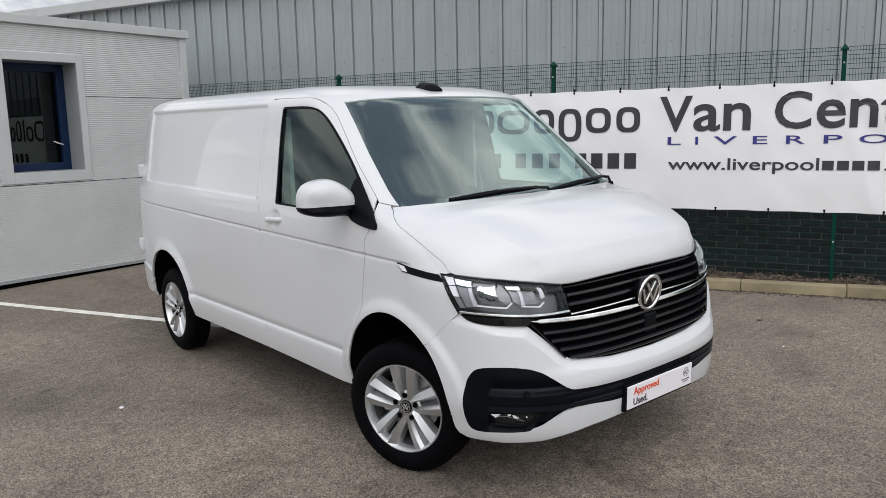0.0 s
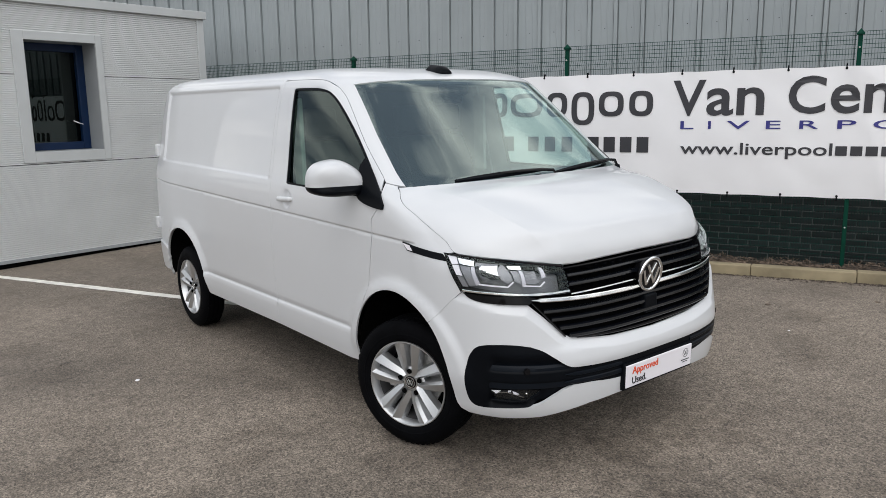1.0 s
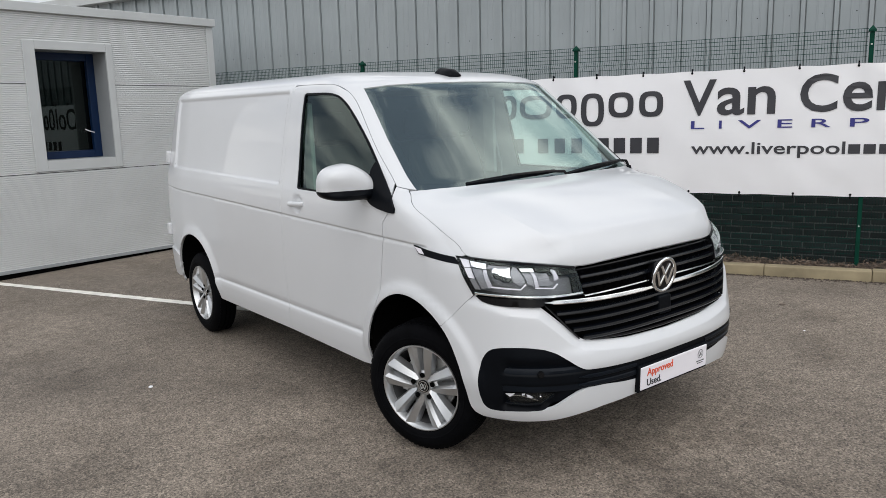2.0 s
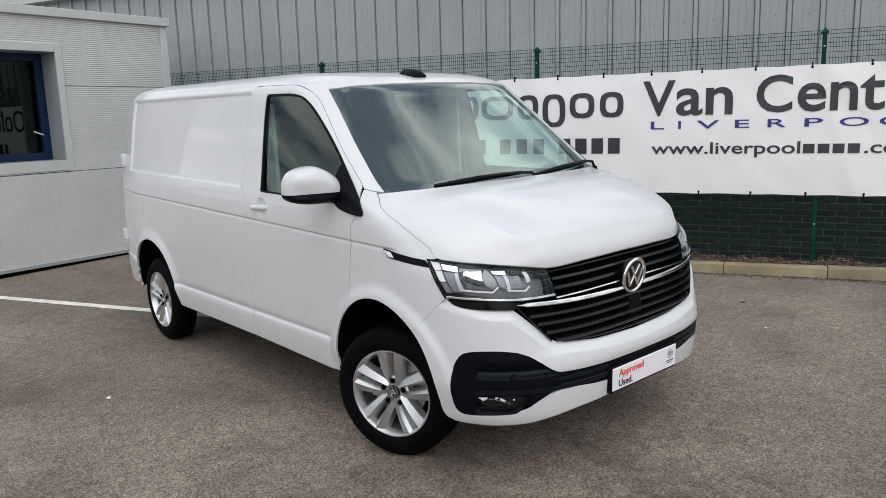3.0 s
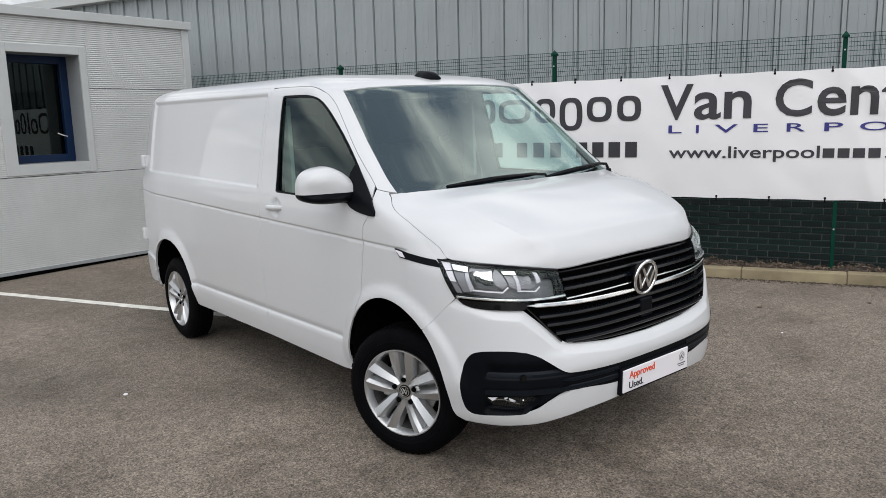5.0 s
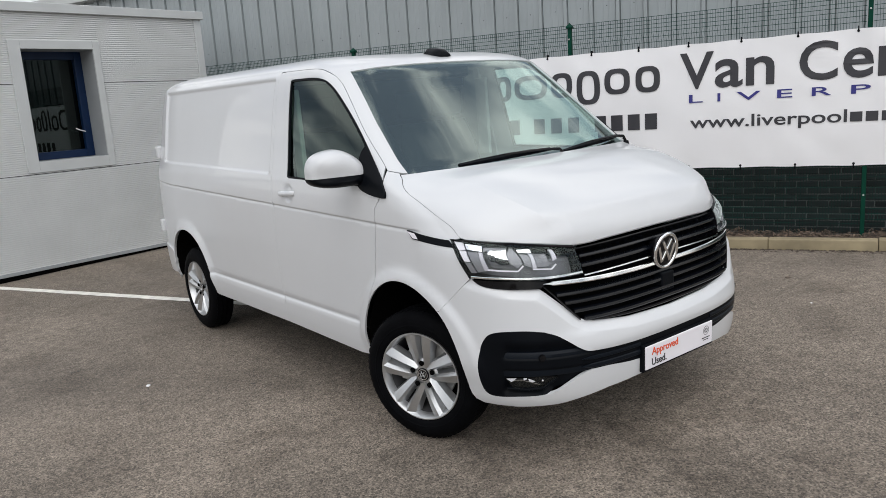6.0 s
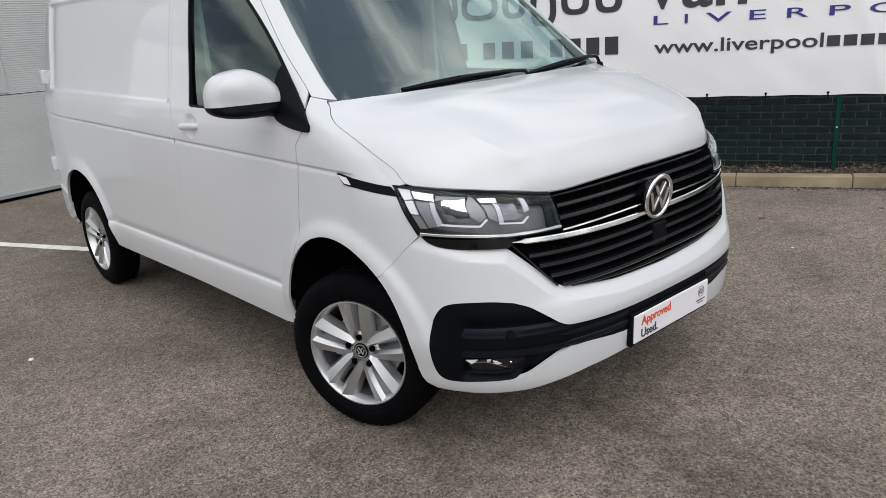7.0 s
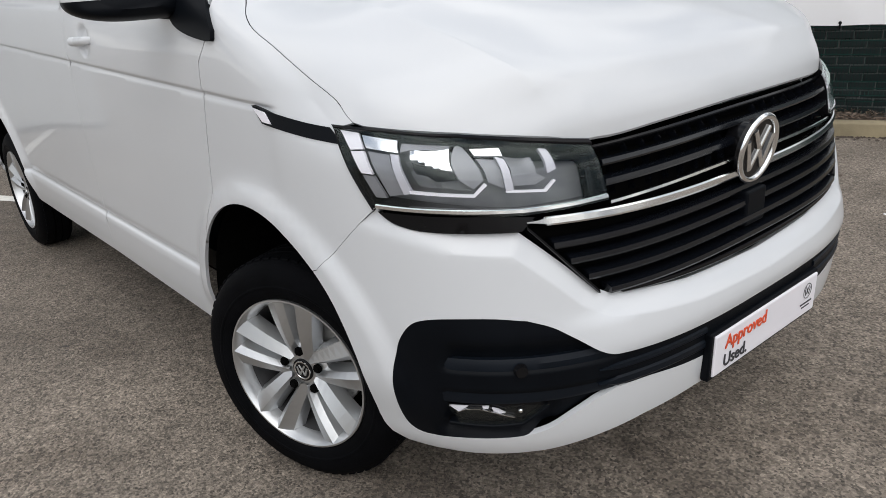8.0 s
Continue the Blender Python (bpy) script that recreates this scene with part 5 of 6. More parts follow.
    part("front_bumper", panel(bumper, holes=[opening], halves=(-1, 1), weld=True, step=0.014, extra=bumper_press, lines=[below_lip(d) for d in (0.042, 0.046, 0.050)]), M_PAINT, van)

    def trim_press(uv):
        """Ledges moulded into the black bumper insert."""
        p = skin(uv[:, 0], uv[:, 1], 0.0, 1, False)
        x, z = np.abs(p[:, 0]), p[:, 2]
        s1 = 0.553 - 0.006 * x
        blade = bump01((s1 - z) / 0.008) * bump01((z - 0.478) / 0.012)
        inner = bump01((0.845 - x) / 0.015)
        cave = bump01((z - 0.372) / 0.014) * bump01((0.462 - z) / 0.010) * bump01((x - 0.655) / 0.02) * inner
        return -0.001 - 0.022 * inner * (1 - blade) * bump01((x - 0.5) / 0.1) * bump01((z - 0.372) / 0.01) * bump01((0.62 - z) / 0.05) - 0.012 * cave

    ins = part("bumper_insert", panel(trim, halves=(-1, 1), weld=True, step=0.014, extra=trim_press, depth=0.03, lines=[[F(x, z - k * x) for x in np.linspace(0.02, 0.84, 14)] for z, k in ((0.561, 0.006), (0.553, 0.006), (0.545, 0.006), (0.490, 0), (0.478, 0), (0.470, 0))]), M_DARK, van, "matt black bumper insert")
    for s in (-1, 1):
        part("upper_blade", ribbon([F(0.843 - 0.045 * i, 0.541 + 0.0004 * i) for i in range(8)], 0.054, -0.006, 0.02, s, tilt=0.003, point=2), M_INSERT, ins, "black moulded blade")
        part("lower_blade", ribbon([F(0.843 - 0.047 * i, 0.481 + 0.0006 * i) for i in range(13)], 0.046, -0.004, 0.02, s, tilt=0.003), M_INSERT, ins, "black moulded blade")
        for z, w in ((0.519, 0.020), (0.482, 0.026)):
            part("centre_slat", ribbon([F(0.27 + 0.045 * i, z) for i in range(8)], w, 0.004, 0.02, s, tilt=0.006, point=3), M_INSERT, ins, "black moulded slat")
        fog = [F(0.838, 0.447), F(0.738, 0.456), F(0.680, 0.451), F(0.725, 0.408), F(0.818, 0.400)]
        f = part("fog_lamp", panel(fog, halves=(s,), step=0.02, off=-0.016, pressed=False, depth=0.02), M_GLOSSBLACK, van, "fog lamp set in black trim")
        # glints of the fog reflector, as small pieces in plain white
        for pts in ([F(0.836, 0.446), F(0.812, 0.449), F(0.824, 0.432)], [F(0.793, 0.450), F(0.783, 0.451), F(0.784, 0.444), F(0.791, 0.443)], [F(0.779, 0.447), F(0.770, 0.444), F(0.757, 0.434), F(0.766, 0.432), F(0.776, 0.438)]):
            part("reflector_glint", panel(pts, halves=(s,), step=0.010, off=-0.009, pressed=False, depth=0.004), M_PLATE, f, "white piece painted as a glint of the fog lamp's reflector")
        part("reflector_rim", ribbon([F(0.826, 0.430), F(0.815, 0.440), F(0.795, 0.442), F(0.770, 0.432), F(0.742, 0.420)], 0.003, -0.008, 0.006, s), M_CHROME, f, "thin chrome rim")
        bm = bmesh.new()
        bmesh.ops.create_uvsphere(bm, u_segments=12, v_segments=8, radius=0.006)
        part("bulb", bm, M_CHROME, f, "small bright bulb", smooth=180, m=Matrix.Translation(skin(*at_front(0.733, 0.438), -0.011, s, False)))
        part("lower_lip", ribbon([F(0.832, 0.398), F(0.775, 0.396), F(0.728, 0.402), F(0.684, 0.446)], 0.010, -0.004, 0.02, s), M_DARK, f)
        part("lens", panel(fog, halves=(s,), step=0.03, off=-0.006, pressed=False, depth=0.0), M_CLEAR, f, "clear lens")
        c = Vector(skin(*at_front(0.734, 0.547), 0.004, s, False))
        bm = bmesh.new()
        bmesh.ops.create_cone(bm, cap_ends=True, segments=18, radius1=0.016, radius2=0.013, depth=0.012)
        part("parking_sensor", bm, M_GLOSSBLACK, van, "round black parking sensor", smooth=40, m=look(c, c + Vector((-s * 0.45, 0.89, 0))))
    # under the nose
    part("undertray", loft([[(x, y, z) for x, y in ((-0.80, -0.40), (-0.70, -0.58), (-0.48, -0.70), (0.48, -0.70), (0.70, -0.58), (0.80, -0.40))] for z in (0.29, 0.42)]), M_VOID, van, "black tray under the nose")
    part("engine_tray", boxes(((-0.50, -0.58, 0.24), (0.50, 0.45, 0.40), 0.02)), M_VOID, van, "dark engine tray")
    # first and third box are added below the floor to block light under the van
    part("floor_pan", boxes(((-0.62, 0.45, 0.25), (0.62, 2.50, 0.42), 0.02), ((-0.72, 0.45, 0.33), (0.72, 3.80, 0.421), 0.02), ((-0.56, 2.4, 0.27), (0.56, 3.80, 0.42), 0.02)), M_VOID, van, "dark underbody with added low boxes that shade the ground")

    # grille
    grille = part("grille", panel([F(0, 1.03), F(0.285, 1.028), F(0.53, 1.015), F(0.53, 0.89), F(0.71, 0.875), F(0.62, 0.74), F(0.57, 0.69), F(0.532, 0.67), F(0.295, 0.645), F(0, 0.64)], halves=(-1, 1), weld=True, step=0.03, off=-0.055, pressed=False, depth=0.01), M_VOID, van, "black front grille with level slats")

    def strip(name, z, half, w, off, material, depth=0.03, dz=0.0, label="", point=0, inner=0.0, tilt=0.0):
        for s in (-1, 1):
            pts = [F(inner + (half - inner) * i / 8, z + dz * (i / 8) ** 2) for i in range(9)]
            part(name, ribbon(pts, w, off, depth, s, point=point, tilt=tilt), material, grille, label)

    strip("frame_top", 0.999, 0.512, 0.010, -0.012, M_GLOSSBLACK, dz=-0.004)
    for z in (0.962, 0.921):
        strip("slat", z, 0.508, 0.020, -0.004, M_GRILLE, dz=-0.003, tilt=0.011)
    strip("thin_chrome_strip", 0.880, 0.505, 0.0095, -0.002, M_CHROME, dz=-0.006, label="thin chrome strip", inner=0.07)
    strip("wide_chrome_strip", 0.845, 0.690, 0.019, 0.001, M_CHROME, dz=0.018, point=2, label="wide chrome strip", inner=0.07)
    for z, h in ((0.806, 0.645), (0.768, 0.616), (0.728, 0.582), (0.688, 0.534)):
        strip("slat", z, h, 0.021, -0.004, M_GRILLE, dz=0.004, tilt=0.013)
    strip("frame_bottom", 0.661, 0.50, 0.012, -0.008, M_GLOSSBLACK, dz=0.020)
    for s in (-1, 1):
        for i in range(9):
            x = 0.09 + 0.055 * i
            part("grille_rib", ribbon([F(x, 0.890), F(x, 0.998)], 0.008, -0.020, 0.02, s), M_GRILLE, grille)
        part("frame_side", ribbon([F(0.69, 0.852), F(0.62, 0.764), F(0.56, 0.692)], 0.010, -0.006, 0.03, s), M_GLOSSBLACK, grille)
    part("radar_cover", boxes(((-0.046, -0.838, 0.702), (0.046, -0.79, 0.792), 0.006)), M_DARK, grille, "square black sensor cover")
    # badge
    tilt = pose(0, -0.818, 0.893, 8)
    badge = part("badge", lathe([(-0.012, 0.0), (-0.012, 0.078), (0.002, 0.082), (0.004, 0.06), (0.05, 0.06)], 48), M_GLOSSBLACK, van, "round chrome badge on black disc", smooth=40, m=tilt @ pose(0, 0, 0, 0, 0, 90))
    prof = [(-0.012 - 0.008 * math.sin(a), 0.0805 + 0.0088 * math.cos(a)) for a in [math.pi * i / 8 for i in range(9)]]
    part("chrome_ring", lathe(prof, 56), M_CHROME, badge, smooth=60)
    for bar in MARK:
        ob = part("chrome_bar", mark(bmesh.new(), 0.078, 0.0078, [bar]), M_CHROME, badge, "plain chrome bar")
        ob.matrix_basis = pose(-0.0125, 0, 0, 0, 0, -90)
    # plate
    pm = Matrix.Translation((0.0, -0.892, 0.445)) @ pose(0, 0, 0, 2)
    plate = part("plate_holder", boxes(((-0.272, 0, -0.066), (0.272, 0.022, 0.064), 0.005)), M_DARK, van, "black plate holder", m=pm)
    part("show_plate", boxes(((-0.26, -0.006, -0.055), (0.26, 0.002, 0.056), 0.004)), M_PLATE, plate, "white dealer show plate")
    letters("Approved", 0.196, 0.036, M_RED, plate, pose(-0.218, -0.0075, 0.010), "lettering", "orange-red word", bold=0.0006)
    letters("Used.", 0.108, 0.035, M_INK, plate, pose(-0.218, -0.0075, -0.040), "lettering", "dark word", bold=0.0006)
    ob = part("round_mark", lathe([(-0.0005, 0.0205), (-0.001, 0.0205), (-0.001, 0.0225), (-0.0005, 0.0225)], 32), M_INK, plate, "small dark ring mark")
    ob.matrix_basis = pose(0.205, -0.0065, 0.018, 0, 0, 90)
    ob = part("round_mark_bars", mark(bmesh.new(), 0.020, 0.0014), M_INK, plate)
    ob.matrix_basis = Matrix.Translation((0.205, -0.0065, 0.018)) @ Matrix.Diagonal((1, 0.15, 1, 1))
    part("plain_bar", boxes(((0.172, -0.0072, -0.020), (0.236, -0.006, -0.0155)), ((0.182, -0.0072, -0.030), (0.226, -0.006, -0.0265))), M_INK, plate)

    # headlights
    for s in (-1, 1):
        lamp = [F(0.525, 1.002), F(0.62, 1.0175), F(0.706, 1.0315), F(0.748, 1.0385), S(-0.511, 1.0455), S(-0.44, 1.0545), S(-0.352, 1.060), S(-0.400, 0.985), S(-0.452, 0.902), S(-0.575, 0.892), F(0.694, 0.878), F(0.512, 0.880)]
        h = part("headlight", panel(lamp, halves=(s,), step=0.03, off=-0.07, pressed=False, depth=0.0), M_LAMPGREY, van, "clear headlight with chrome reflectors")
        part("housing_edge", panel(lamp, holes=[[F(0.531, 0.996), F(0.62, 1.0115), F(0.706, 1.0255), F(0.748, 1.0325), S(-0.511, 1.0395), S(-0.44, 1.049), S(-0.362, 1.055), S(-0.406, 0.985), S(-0.457, 0.912), S(-0.575, 0.902), F(0.694, 0.889), F(0.518, 0.891)]], halves=(s,), step=0.02, off=-0.002, pressed=False, depth=0.06), M_GLOSSBLACK, h)
        part("lens", panel(lamp, halves=(s,), step=0.03, off=0.003, pressed=False, depth=0.0), M_CLEAR, h, "clear plastic lens").visible_shadow = False
        part("chrome_lower_strip", ribbon([S(-0.462, 0.905), S(-0.575, 0.898), F(0.75, 0.892), F(0.694, 0.888), F(0.6, 0.887), F(0.515, 0.889)], 0.0105, 0.006, 0.02, s), M_CHROME, h, "chrome strip along the lamp's foot")

        part("upper_seal", ribbon([F(0.520, 0.9980), F(0.62, 1.0130), F(0.706, 1.0270), F(0.748, 1.0340), S(-0.511, 1.0410), S(-0.44, 1.0520), S(-0.352, 1.0605)], 0.016, 0.006, 0.02, s), M_GLOSSBLACK, h, "black seal along the lamp's top")
        part("outer_seal", ribbon([S(-0.352, 1.060), S(-0.400, 0.985), S(-0.454, 0.900)], 0.009, 0.005, 0.02, s), M_GLOSSBLACK, h, "black seal along the lamp's edge")

        def inset(name, pts, off, material, label="", extra=None, depth=0.008):
            part(name, panel(pts, halves=(s,), step=0.014, off=off, pressed=False, depth=depth, extra=extra), material, h, label)

        inset("side_marker", [S(-0.364, 1.055), S(-0.404, 1.050), S(-0.427, 1.021), S(-0.399, 1.018)], -0.003, M_PLATE, "bright side marker")
        inset("marker_foot", [S(-0.400, 1.0155), S(-0.429, 1.0165), S(-0.455, 0.970), S(-0.429, 0.972)], -0.003, M_PLATE, "bright side marker")
        inset("marker_tail", [S(-0.430, 0.968), S(-0.456, 0.966), S(-0.483, 0.922), S(-0.459, 0.922)], -0.006, M_SATIN, "satin grey panel")
        inset("corner_reflector", [S(-0.411, 1.047), S(-0.481, 1.037), S(-0.495, 1.0145), S(-0.431, 1.023)], -0.005, M_CHROME, "chrome reflector")
        inset("grey_panel", [S(-0.433, 1.018), S(-0.478, 1.0125), S(-0.515, 0.930), S(-0.486, 0.924)], -0.012, M_SATIN, "satin grey panel")
        inset("light_guide_stem", [S(-0.482, 1.0125), S(-0.497, 1.011), S(-0.533, 0.934), S(-0.517, 0.930)], -0.005, M_GUIDE, "pale light guide")
        inset("light_guide_foot", [S(-0.527, 0.939), S(-0.627, 0.9285), F(0.748, 0.950), F(0.744, 0.945), S(-0.629, 0.9225), S(-0.528, 0.933)], -0.004, M_PLATE, "pale light guide")
        inset("second_guide_top", [F(0.746, 1.016), F(0.697, 1.013), F(0.701, 0.999), F(0.745, 1.004)], -0.005, M_CHROME, "chrome reflector")
        inset("second_panel", [F(0.744, 1.002), F(0.715, 0.997), F(0.715, 0.934), F(0.741, 0.950)], -0.014, M_SATIN, "satin grey panel")
        inset("second_guide_stem", [F(0.715, 0.999), F(0.702, 0.993), F(0.701, 0.930), F(0.715, 0.930)], -0.004, M_GUIDE, "pale light guide")
        inset("second_guide_foot", [F(0.715, 0.932), F(0.644, 0.9245), F(0.623, 0.942), F(0.619, 0.939), F(0.642, 0.919), F(0.715, 0.927)], -0.004, M_PLATE, "pale light guide")
        inset("main_reflector", [S(-0.484, 1.037), S(-0.565, 1.029), F(0.752, 1.020), F(0.748, 0.945), S(-0.630, 0.931), S(-0.536, 0.942), S(-0.500, 1.010)], -0.032, M_LAMPGREY, "dark main reflector bowl", extra=lambda uv: -0.010 * np.abs(np.sin(uv[:, 1] * 58)) + 0.004 * np.sin(uv[:, 0] * 80))
        inset("reflector_cap", [S(-0.487, 1.036), S(-0.562, 1.029), S(-0.567, 1.0225), S(-0.510, 1.0240), S(-0.495, 1.018)], -0.014, M_SATIN, "satin upper reflector")
        inset("reflector_step", [S(-0.510, 1.0215), S(-0.544, 1.0195), S(-0.568, 1.0210), S(-0.577, 1.006), S(-0.593, 0.978), S(-0.575, 0.982), S(-0.572, 0.986), S(-0.563, 0.985), S(-0.559, 0.991), S(-0.548, 0.991), S(-0.545, 0.998), S(-0.534, 0.998), S(-0.531, 1.003), S(-0.519, 1.003)], -0.012, M_CHROME, "chrome reflector with a stepped foot", extra=lambda uv: 0.0016 * np.sin(uv[:, 0] * 210) + 0.0012 * np.sin(uv[:, 1] * 330))
        # shadow below the stepped chrome, laid in as a gloss black piece
        inset("reflector_shadow", [S(-0.520, 1.000), S(-0.559, 0.988), S(-0.593, 0.976), S(-0.603, 0.957), S(-0.570, 0.955), S(-0.554, 0.968), S(-0.535, 0.972)], -0.018, M_GLOSSBLACK, "black piece standing in for the shadow in the reflector")
        inset("reflector_rim", [S(-0.571, 1.027), F(0.752, 1.024), F(0.748, 0.955), S(-0.627, 0.938), S(-0.606, 0.957), S(-0.582, 1.002)], -0.012, M_SATIN, "satin side of the reflector")
        inset("second_reflector", [F(0.691, 1.008), F(0.639, 1.004), F(0.645, 0.958), F(0.629, 0.945), F(0.651, 0.933), F(0.697, 0.936)], -0.026, M_SATIN, "satin second reflector", extra=lambda uv: -0.010 * np.abs(np.sin(uv[:, 0] * 50)))
        inset("inner_blade", [F(0.627, 1.006), F(0.612, 1.003), F(0.612, 0.962), F(0.632, 0.955)], -0.008, M_GUIDE, "satin blade")
        bm = bmesh.new()
        bmesh.ops.create_uvsphere(bm, u_segments=16, v_segments=10, radius=0.011)
        part("bulb_shield", bm, M_SATIN, h, smooth=180, m=Matrix.Translation(skin(*at_front(0.79, 0.985), -0.04, s, False)))
        # strip below the lamp, and flash on the wing
        part("indicator_strip", panel(curve([S(-0.462, 0.892), S(-0.497, 0.872), S(-0.545, 0.8585), S(-0.60, 0.8520)], 4) + [F(0.700, 0.846), F(0.672, 0.872), F(0.75, 0.882), S(-0.575, 0.886)], halves=(s,), step=0.02, off=-0.004, pressed=False), M_GLOSSBLACK, van, "gloss black strip below the headlight")
        fl = part("wing_flash", panel([S(-0.096, 1.089), S(-0.345, 1.058), S(-0.378, 1.026), S(-0.152, 1.049), S(-0.135, 1.051)], halves=(s,), step=0.02, off=0.002, pressed=False, depth=0.012), M_DARK, van, "black flash on the wing")
        part("chrome_repeater", panel([S(-0.105, 1.084), S(-0.152, 1.0775), S(-0.176, 1.053), S(-0.142, 1.0555)], halves=(s,), step=0.015, off=0.005, pressed=False, depth=0.006), M_PLATE, fl, "small chrome repeater")

    # glass
    part("windscreen", panel(screen, halves=(-1, 1), weld=True, step=0.03, off=-0.006, pressed=False, depth=0.0), M_GLASS, van, "tinted windscreen")
    band = [F(0.0, 1.886), F(0.3, 1.883), F(0.55, 1.874), F(0.690, 1.860), F(0.718, 1.75), F(0.762, 1.582), F(0.798, 1.40), F(0.806, 1.333), F(0.6, 1.327), F(0.3, 1.322), F(0.0, 1.320), F(0.0, 1.346), F(0.3, 1.347), F(0.6, 1.352), F(0.764, 1.364), F(0.758, 1.40), F(0.723, 1.575), F(0.681, 1.74), F(0.655, 1.836), F(0.54, 1.851), F(0.3, 1.859), F(0.0, 1.862)]
    part("windscreen_border", panel(band, halves=(-1, 1), weld=True, step=0.02, off=-0.009, pressed=False, depth=0.0), M_DARK, van, "black printed windscreen border")
    cowl = [F(0, 1.328), F(0.3, 1.330), F(0.6, 1.335), F(0.812, 1.341), F(0.82, 1.312), F(0.6, 1.295), F(0.3, 1.287), F(0, 1.286)]
    part("cowl", panel(cowl, halves=(-1, 1), weld=True, step=0.03, off=-0.012, pressed=False), M_DARK, van, "black plastic cowl")
    for i, s in enumerate((-1, 1)):
        d = doors[i]
        part("window_seal", panel(win, holes=[shrink(win, 0.011)], halves=(s,), step=0.02, off=-0.003, depth=0.012), M_DARK, d, "black rubber window seal")
        bm = panel(win, halves=(s,), step=0.022, off=-0.012, depth=0.0)
        co = np.array([v.co for v in bm.verts])
        y, z = co[:, 1], co[:, 2]
        even = np.stack([np.ones_like(y), y, z, z * z, y * y, y * z], 1)
        even = even @ np.linalg.lstsq(even, co[:, 0], rcond=None)[0]
        for v, x in zip(bm.verts, even):
            v.co.x = x - s * 0.004
        part("window_glass", bm, M_DOORGLASS, d, "tinted door glass")
        part("mirror_sail", panel(curve([S(0.068, 1.250), S(0.113, 1.300), S(0.170, 1.348), S(0.240, 1.410), S(0.310, 1.468)], 3) + curve([S(0.320, 1.43), S(0.322, 1.37), S(0.320, 1.300), S(0.290, 1.262), S(0.20, 1.238), S(0.088, 1.226), S(0.068, 1.231)], 3), halves=(s,), step=0.02, off=0.012, depth=0.03, pressed=False), M_DARK, d, "black mirror foot")
        # handle
        y0, z0 = 1.135, 1.203
        c = skin(*at_side(y0, z0), 0.0, s)
        hb = []
        for k in range(13):
            t = -1 + 2 * k / 12
            lift = 0.034 * (1 - abs(t) ** 4) + 0.004
            yy, hh = y0 - t * 0.092, 0.016 * (1 - 0.25 * abs(t) ** 3)
            base = skin(*at_side(yy, z0 + 0.004 * t), 0.0, s)
            hb.append([(base[0] + s * (lift - 0.012 + 0.012 * math.cos(a)), base[1], base[2] + hh * math.sin(a)) for a in [2 * math.pi * q / 10 for q in range(10)]])
        part("handle", loft(hb), M_PAINT, d, "white pull handle", smooth=60)
        # door mirror
        mir = new("door_mirror")
        mir.parent = d
        mir.matrix_basis = pose(-1.024, 0.345, 1.338, 0, 0, -9) @ Matrix.Diagonal((1.20, 1, 1, 1)) if s < 0 else pose(0.985, 0.52, 1.215, 0, 0, -86)
        def shell(top, drop):
            """Half a rounded box: the dome above the split line, or the pan below it."""
            secs = []
            for k in range(13):
                t = k / 12
                g = (1 - (1 - t / 0.75) ** 2.6) ** 0.5 if t < 0.75 else 1.0
                sec = []
                for q in range(29):
                    a = math.pi * q / 28
                    ca, sa = math.cos(a), math.sin(a)
                    # the crown sits outboard and slants down to the arm
                    mid, ne = (-0.08, 1.6 if ca > 0 else 3.2) if top else (0.1, 5.0 if ca > 0 else 2.3)
                    rad = (abs(ca) ** ne + abs(sa) ** ne) ** (-1 / ne)
                    h = rad * sa * (0.45 + 0.55 * g)
                    w = 0.128 * (mid + (1 - mid if ca > 0 else 1 + mid) * rad * ca) * (0.5 + 0.5 * g)
                    if top:
                        h *= 1 - 0.10 * max(0.0, -w / 0.128)
                    sec.append((-s * w, -0.07 + 0.135 * t + 0.03 * (abs(ca) ** 3 if ca < 0 else 0) * (1 - t), h * (0.134 if top else -drop)))
                secs.append(sec)
            return loft(secs)

        part("mirror_shell", shell(True, 0), M_PAINT, mir, "white mirror shell", smooth=50)
        part("mirror_underside", shell(False, 0.058), M_DARK, mir, "black mirror underside", smooth=50)
        part("mirror_arm", loft([[(-s * a, y, z) for y, z in ((-0.03, b + c2), (0.05, b + c2), (0.05, b - c2), (-0.03, b - c2))] for a, b, c2 in ((0.06, -0.022, 0.020), (0.095, -0.024, 0.026), (0.125, -0.04, 0.045), (0.15, -0.055, 0.07))]), M_DARK, mir, "black mirror arm", smooth=40)
        part("mirror_glass", boxes(((-0.09, 0.060, -0.035), (0.075, 0.066, 0.062), 0.002)), M_CHROME, mir, "mirror glass")

    # wheels and wells
    for x, s in ((-0.822, 0), (0.822, 180)):
        wheel(van, x, -0.011, s + FRONT_STEER)
        wheel(van, x, 3.01, s)
    for s in (-1, 1):
        for y in (-0.03, 3.02):
            ry = 0.41 if y < 1 else 0.448
            verts, faces = [], []
            for i in range(25):
                a = radians(-20 + 220 * i / 24) if y < 1 else radians(-4 + 188 * i / 24)
                for x in (0.945, 0.60):
                    lim = 0.93 if y > 1 else 0.925 - 0.16 * max(0, -math.cos(a)) ** 1.5
                    verts.append((s * (min(x, lim) - (0.02 if math.sin(a) < 0.3 and x > 0.9 and (y > 1 or math.cos(a) < 0) else 0)), y + ry * math.cos(a), 0.41 + 0.434 * math.sin(a)))
            for i in range(24):
                faces.append((2 * i, 2 * i + 1, 2 * i + 3, 2 * i + 2))
            faces.append(tuple(range(1, 50, 2)))
            part("wheel_well", from_lists(verts, faces), M_VOID, van, "black wheel arch liner")

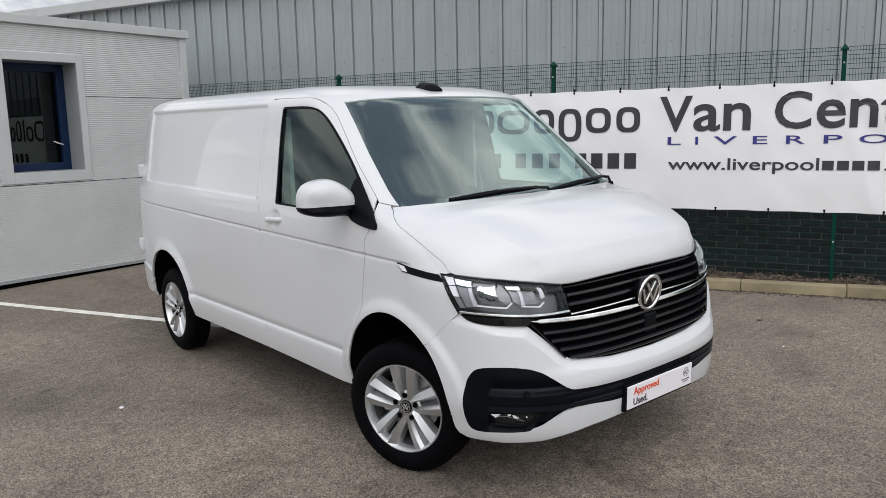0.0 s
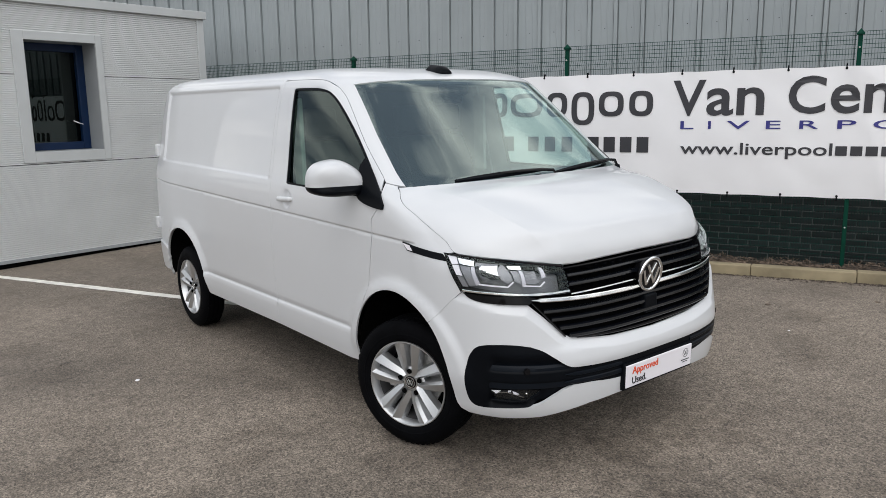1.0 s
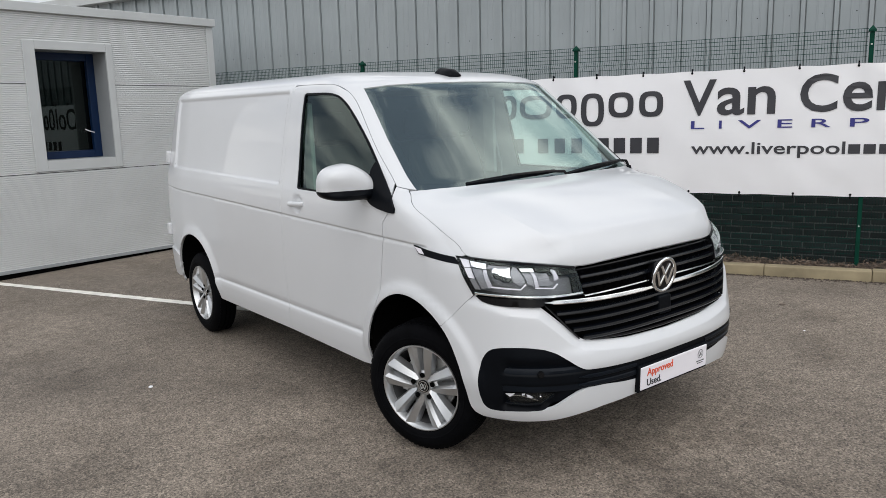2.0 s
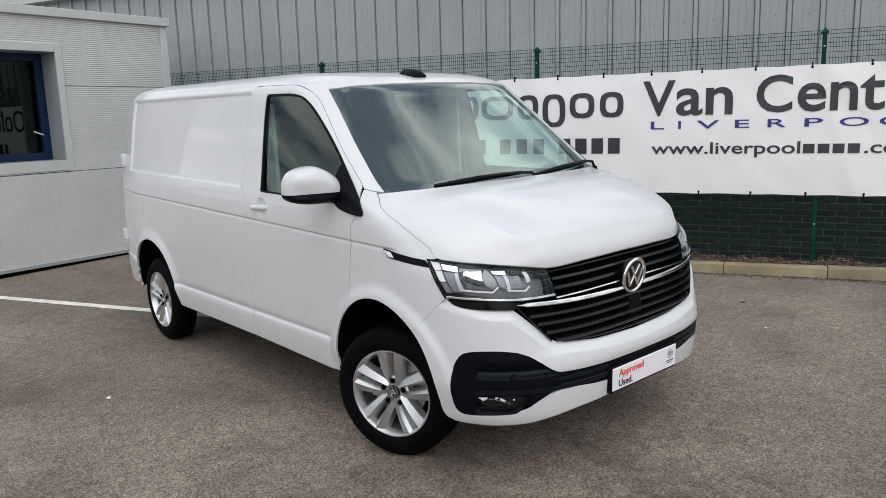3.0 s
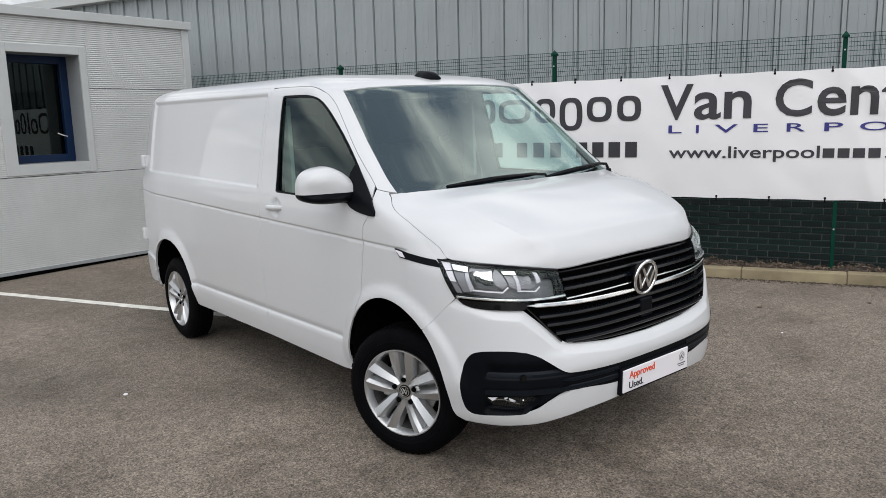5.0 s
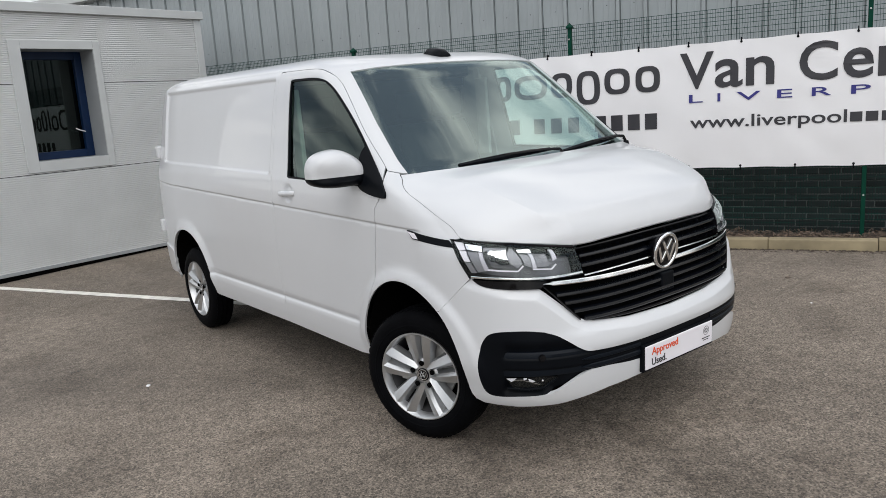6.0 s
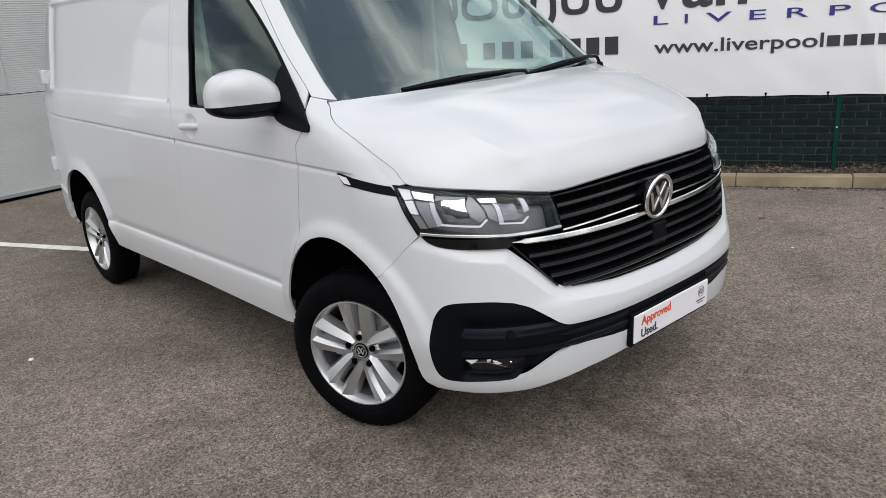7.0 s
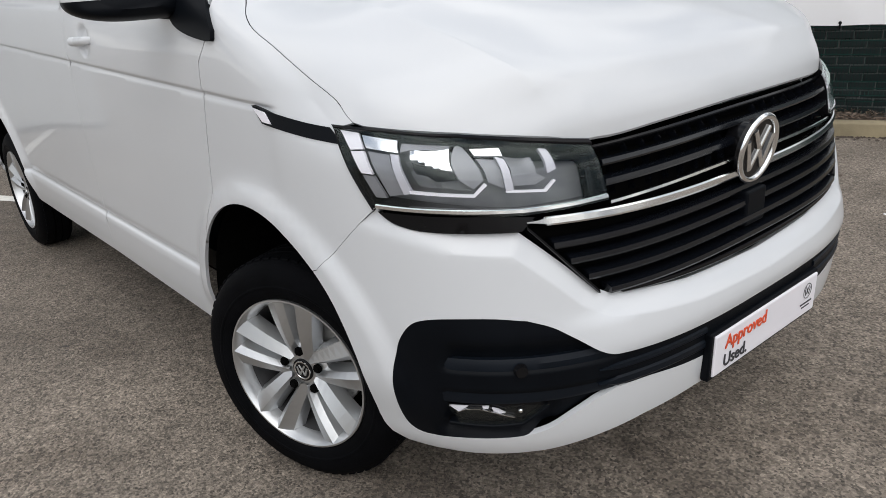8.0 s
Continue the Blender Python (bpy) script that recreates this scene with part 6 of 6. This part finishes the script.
    # tail: hinges, bumper corner
    for s in (-1, 1):
        for z in (1.43, 0.80):
            c = skin(*at_side(3.74, z), 0.012, s)
            part("door_hinge", boxes(((c[0] - 0.02, c[1] - 0.03, z - 0.055), (c[0] + 0.02, c[1] + 0.035, z + 0.05), 0.012)), M_PAINT, van, "white rear door hinge")
        part("rear_bumper_corner", panel([S(3.45, 0.42), S(3.46, 0.60), S(3.70, 0.63), ("u", at_side(3.70, 0.6)[0] + 0.6, float(v_of(0.63))), ("u", at_side(3.70, 0.5)[0] + 0.6, float(v_of(0.40))), S(3.6, 0.40)], halves=(s,), step=0.03, off=0.016, pressed=False), M_PAINT, van)
    # aerial
    secs = []
    for k in range(9):
        t = k / 8
        h = 0.040 * min(1, 0.25 + t / 0.25) ** 0.6 * (1 if t < 0.8 else 1 - 0.6 * ((t - 0.8) / 0.2) ** 2) + 0.003
        w = 0.050 * (0.7 + 0.3 * math.sin(math.pi * min(1, t + 0.25)))
        secs.append([(w * a, 0.715 + 0.17 * t, 1.922 + 0.024 * t + h * b) for a, b in ((-1, 0), (-0.9, 0.55), (-0.5, 0.95), (0, 1), (0.5, 0.95), (0.9, 0.55), (1, 0), (0, -0.3))])
    part("aerial", loft(secs), M_DARK, van, "low black roof aerial", smooth=60)
    # wipers: a flat blade with a spoiler, and the arm that bows over it
    for x0, x1, xp in ((-0.55, 0.09, 0.15), (0.17, 0.75, 0.79)):
        def on(x, z, off):
            foot = float(np.interp(abs(x), (0, 0.3, 0.6, 0.806), (1.320, 1.322, 1.327, 1.333)))
            return Vector(skin(*at_front(abs(x), foot + z - 1.334), off, 1 if x > 0 else -1, False))

        secs = []
        for i in range(15):
            t = i / 14
            p = on(x0 + (x1 - x0) * t, 1.3385 + 0.020 * t, 0.008)
            h, d = 0.006 + 0.020 * math.sin(math.pi * min(1, 0.12 + 0.75 * t)), 0.012
            secs.append([p + Vector((0, dy, dz)) for dy, dz in ((0, -0.006), (-d, -0.004), (-d * 1.3, h * 0.5), (-0.005, h), (0.004, h * 0.7))])
        wp = part("wiper_blade", loft(secs), M_DARK, van, "black flat wiper blade", smooth=50)
        arm = [on(xp, 1.322, 0.010), on(xp - 0.02, 1.338, 0.032), on(x1 - 0.06, 1.346, 0.034), on(x0 + (x1 - x0) * 0.62, 1.349, 0.032), on(x0 + (x1 - x0) * 0.46, 1.352, 0.026)]
        part("wiper_arm", tube(arm, 0.0085, 8), M_GLOSSBLACK, wp, "black wiper arm", smooth=60)
        bm = bmesh.new()
        bmesh.ops.create_cone(bm, cap_ends=True, segments=14, radius1=0.020, radius2=0.015, depth=0.022)
        part("wiper_pivot", bm, M_DARK, wp, smooth=40, m=Matrix.Translation(on(xp, 1.320, 0.004)))

    # cab interior
    dash = [[(x, y, z) for y, z in ((0.16, 1.26), (0.40, 1.285), (0.62, 1.25), (0.70, 1.17), (0.66, 0.95), (0.50, 0.72), (0.16, 0.8))] for x in (-0.80, -0.4, 0.0, 0.4, 0.80)]
    part("dashboard", loft(dash), M_DARK, van, "black dashboard", smooth=40)
    part("cab_floor", boxes(((-0.82, 0.40, 0.45), (0.82, 1.72, 0.52))), M_DARK, van)
    part("bulkhead", loft([[(-w, y, z) for y in (1.66, 1.70)] + [(w, y, z) for y in (1.70, 1.66)] for w, z in ((0.84, 0.5), (0.84, 1.25), (0.70, 1.84))]), M_SEAT, van, "grey bulkhead")
    part("headliner", panel([F(0, 1.90), F(0.55, 1.888), S(0.80, 1.872), S(1.62, 1.885), ("u", at_side(1.62, 1.885)[0] - 0.5, float(v_of(1.985))), ("u", 0.0, float(v_of(1.975)))], halves=(-1, 1), weld=True, step=0.06, off=-0.035, pressed=False, depth=0.0), M_HEADLINER, van, "pale grey headliner")
    for x, w in ((-0.48, 0.25), (0.28, 0.25), (0.60, 0.2)):
        seat = new("seat")
        seat.parent = van
        part("cushion", boxes(((x - w, 0.86, 0.75), (x + w, 1.36, 0.90), 0.05, 3)), M_SEAT, seat, "dark fabric cushion", smooth=50)
        part("backrest", loft([[(x + w * a * k, 1.30 + 0.2 * t + d, 0.86 + 0.66 * t) for a, d in ((-1, 0.02), (-0.8, -0.06), (0.8, -0.06), (1, 0.02), (0.9, 0.12), (-0.9, 0.12))] for t, k in ((0, 1), (0.4, 1), (0.8, 0.94), (1, 0.7))]), M_SEAT, seat, smooth=50)
        part("headrest", boxes(((x - 0.13, 1.46, 1.55), (x + 0.13, 1.55, 1.74), 0.035, 3)), M_SEAT, seat, smooth=50)
    ring = [(-0.48 + 0.185 * math.cos(a), 0.80 - 0.06 * math.sin(a), 1.22 + 0.17 * math.sin(a)) for a in [2 * math.pi * i / 36 for i in range(37)]]
    sw = part("steering_wheel", tube(ring, 0.015, 8), M_DARK, van, "black steering wheel", smooth=60)
    part("boss", boxes(((-0.56, 0.74, 1.15), (-0.40, 0.82, 1.28), 0.02)), M_DARK, sw)
    part("interior_mirror", boxes(((-0.12, 0.70, 1.74), (0.12, 0.73, 1.80), 0.012)), M_DARK, van, "black interior mirror")
    part("sensor_pod", boxes(((-0.09, 0.60, 1.79), (0.09, 0.70, 1.86), 0.02)), M_DARK, van, "black sensor pod behind the windscreen")
    for s in (-1, 1):
        part("b_pillar_trim", boxes(((s * 0.735, 1.22, 1.25), (s * 0.765, 1.33, 1.80), 0.008)), M_HEADLINER, van, "pale pillar trim")


FRONT_STEER = 21.0
build_van()
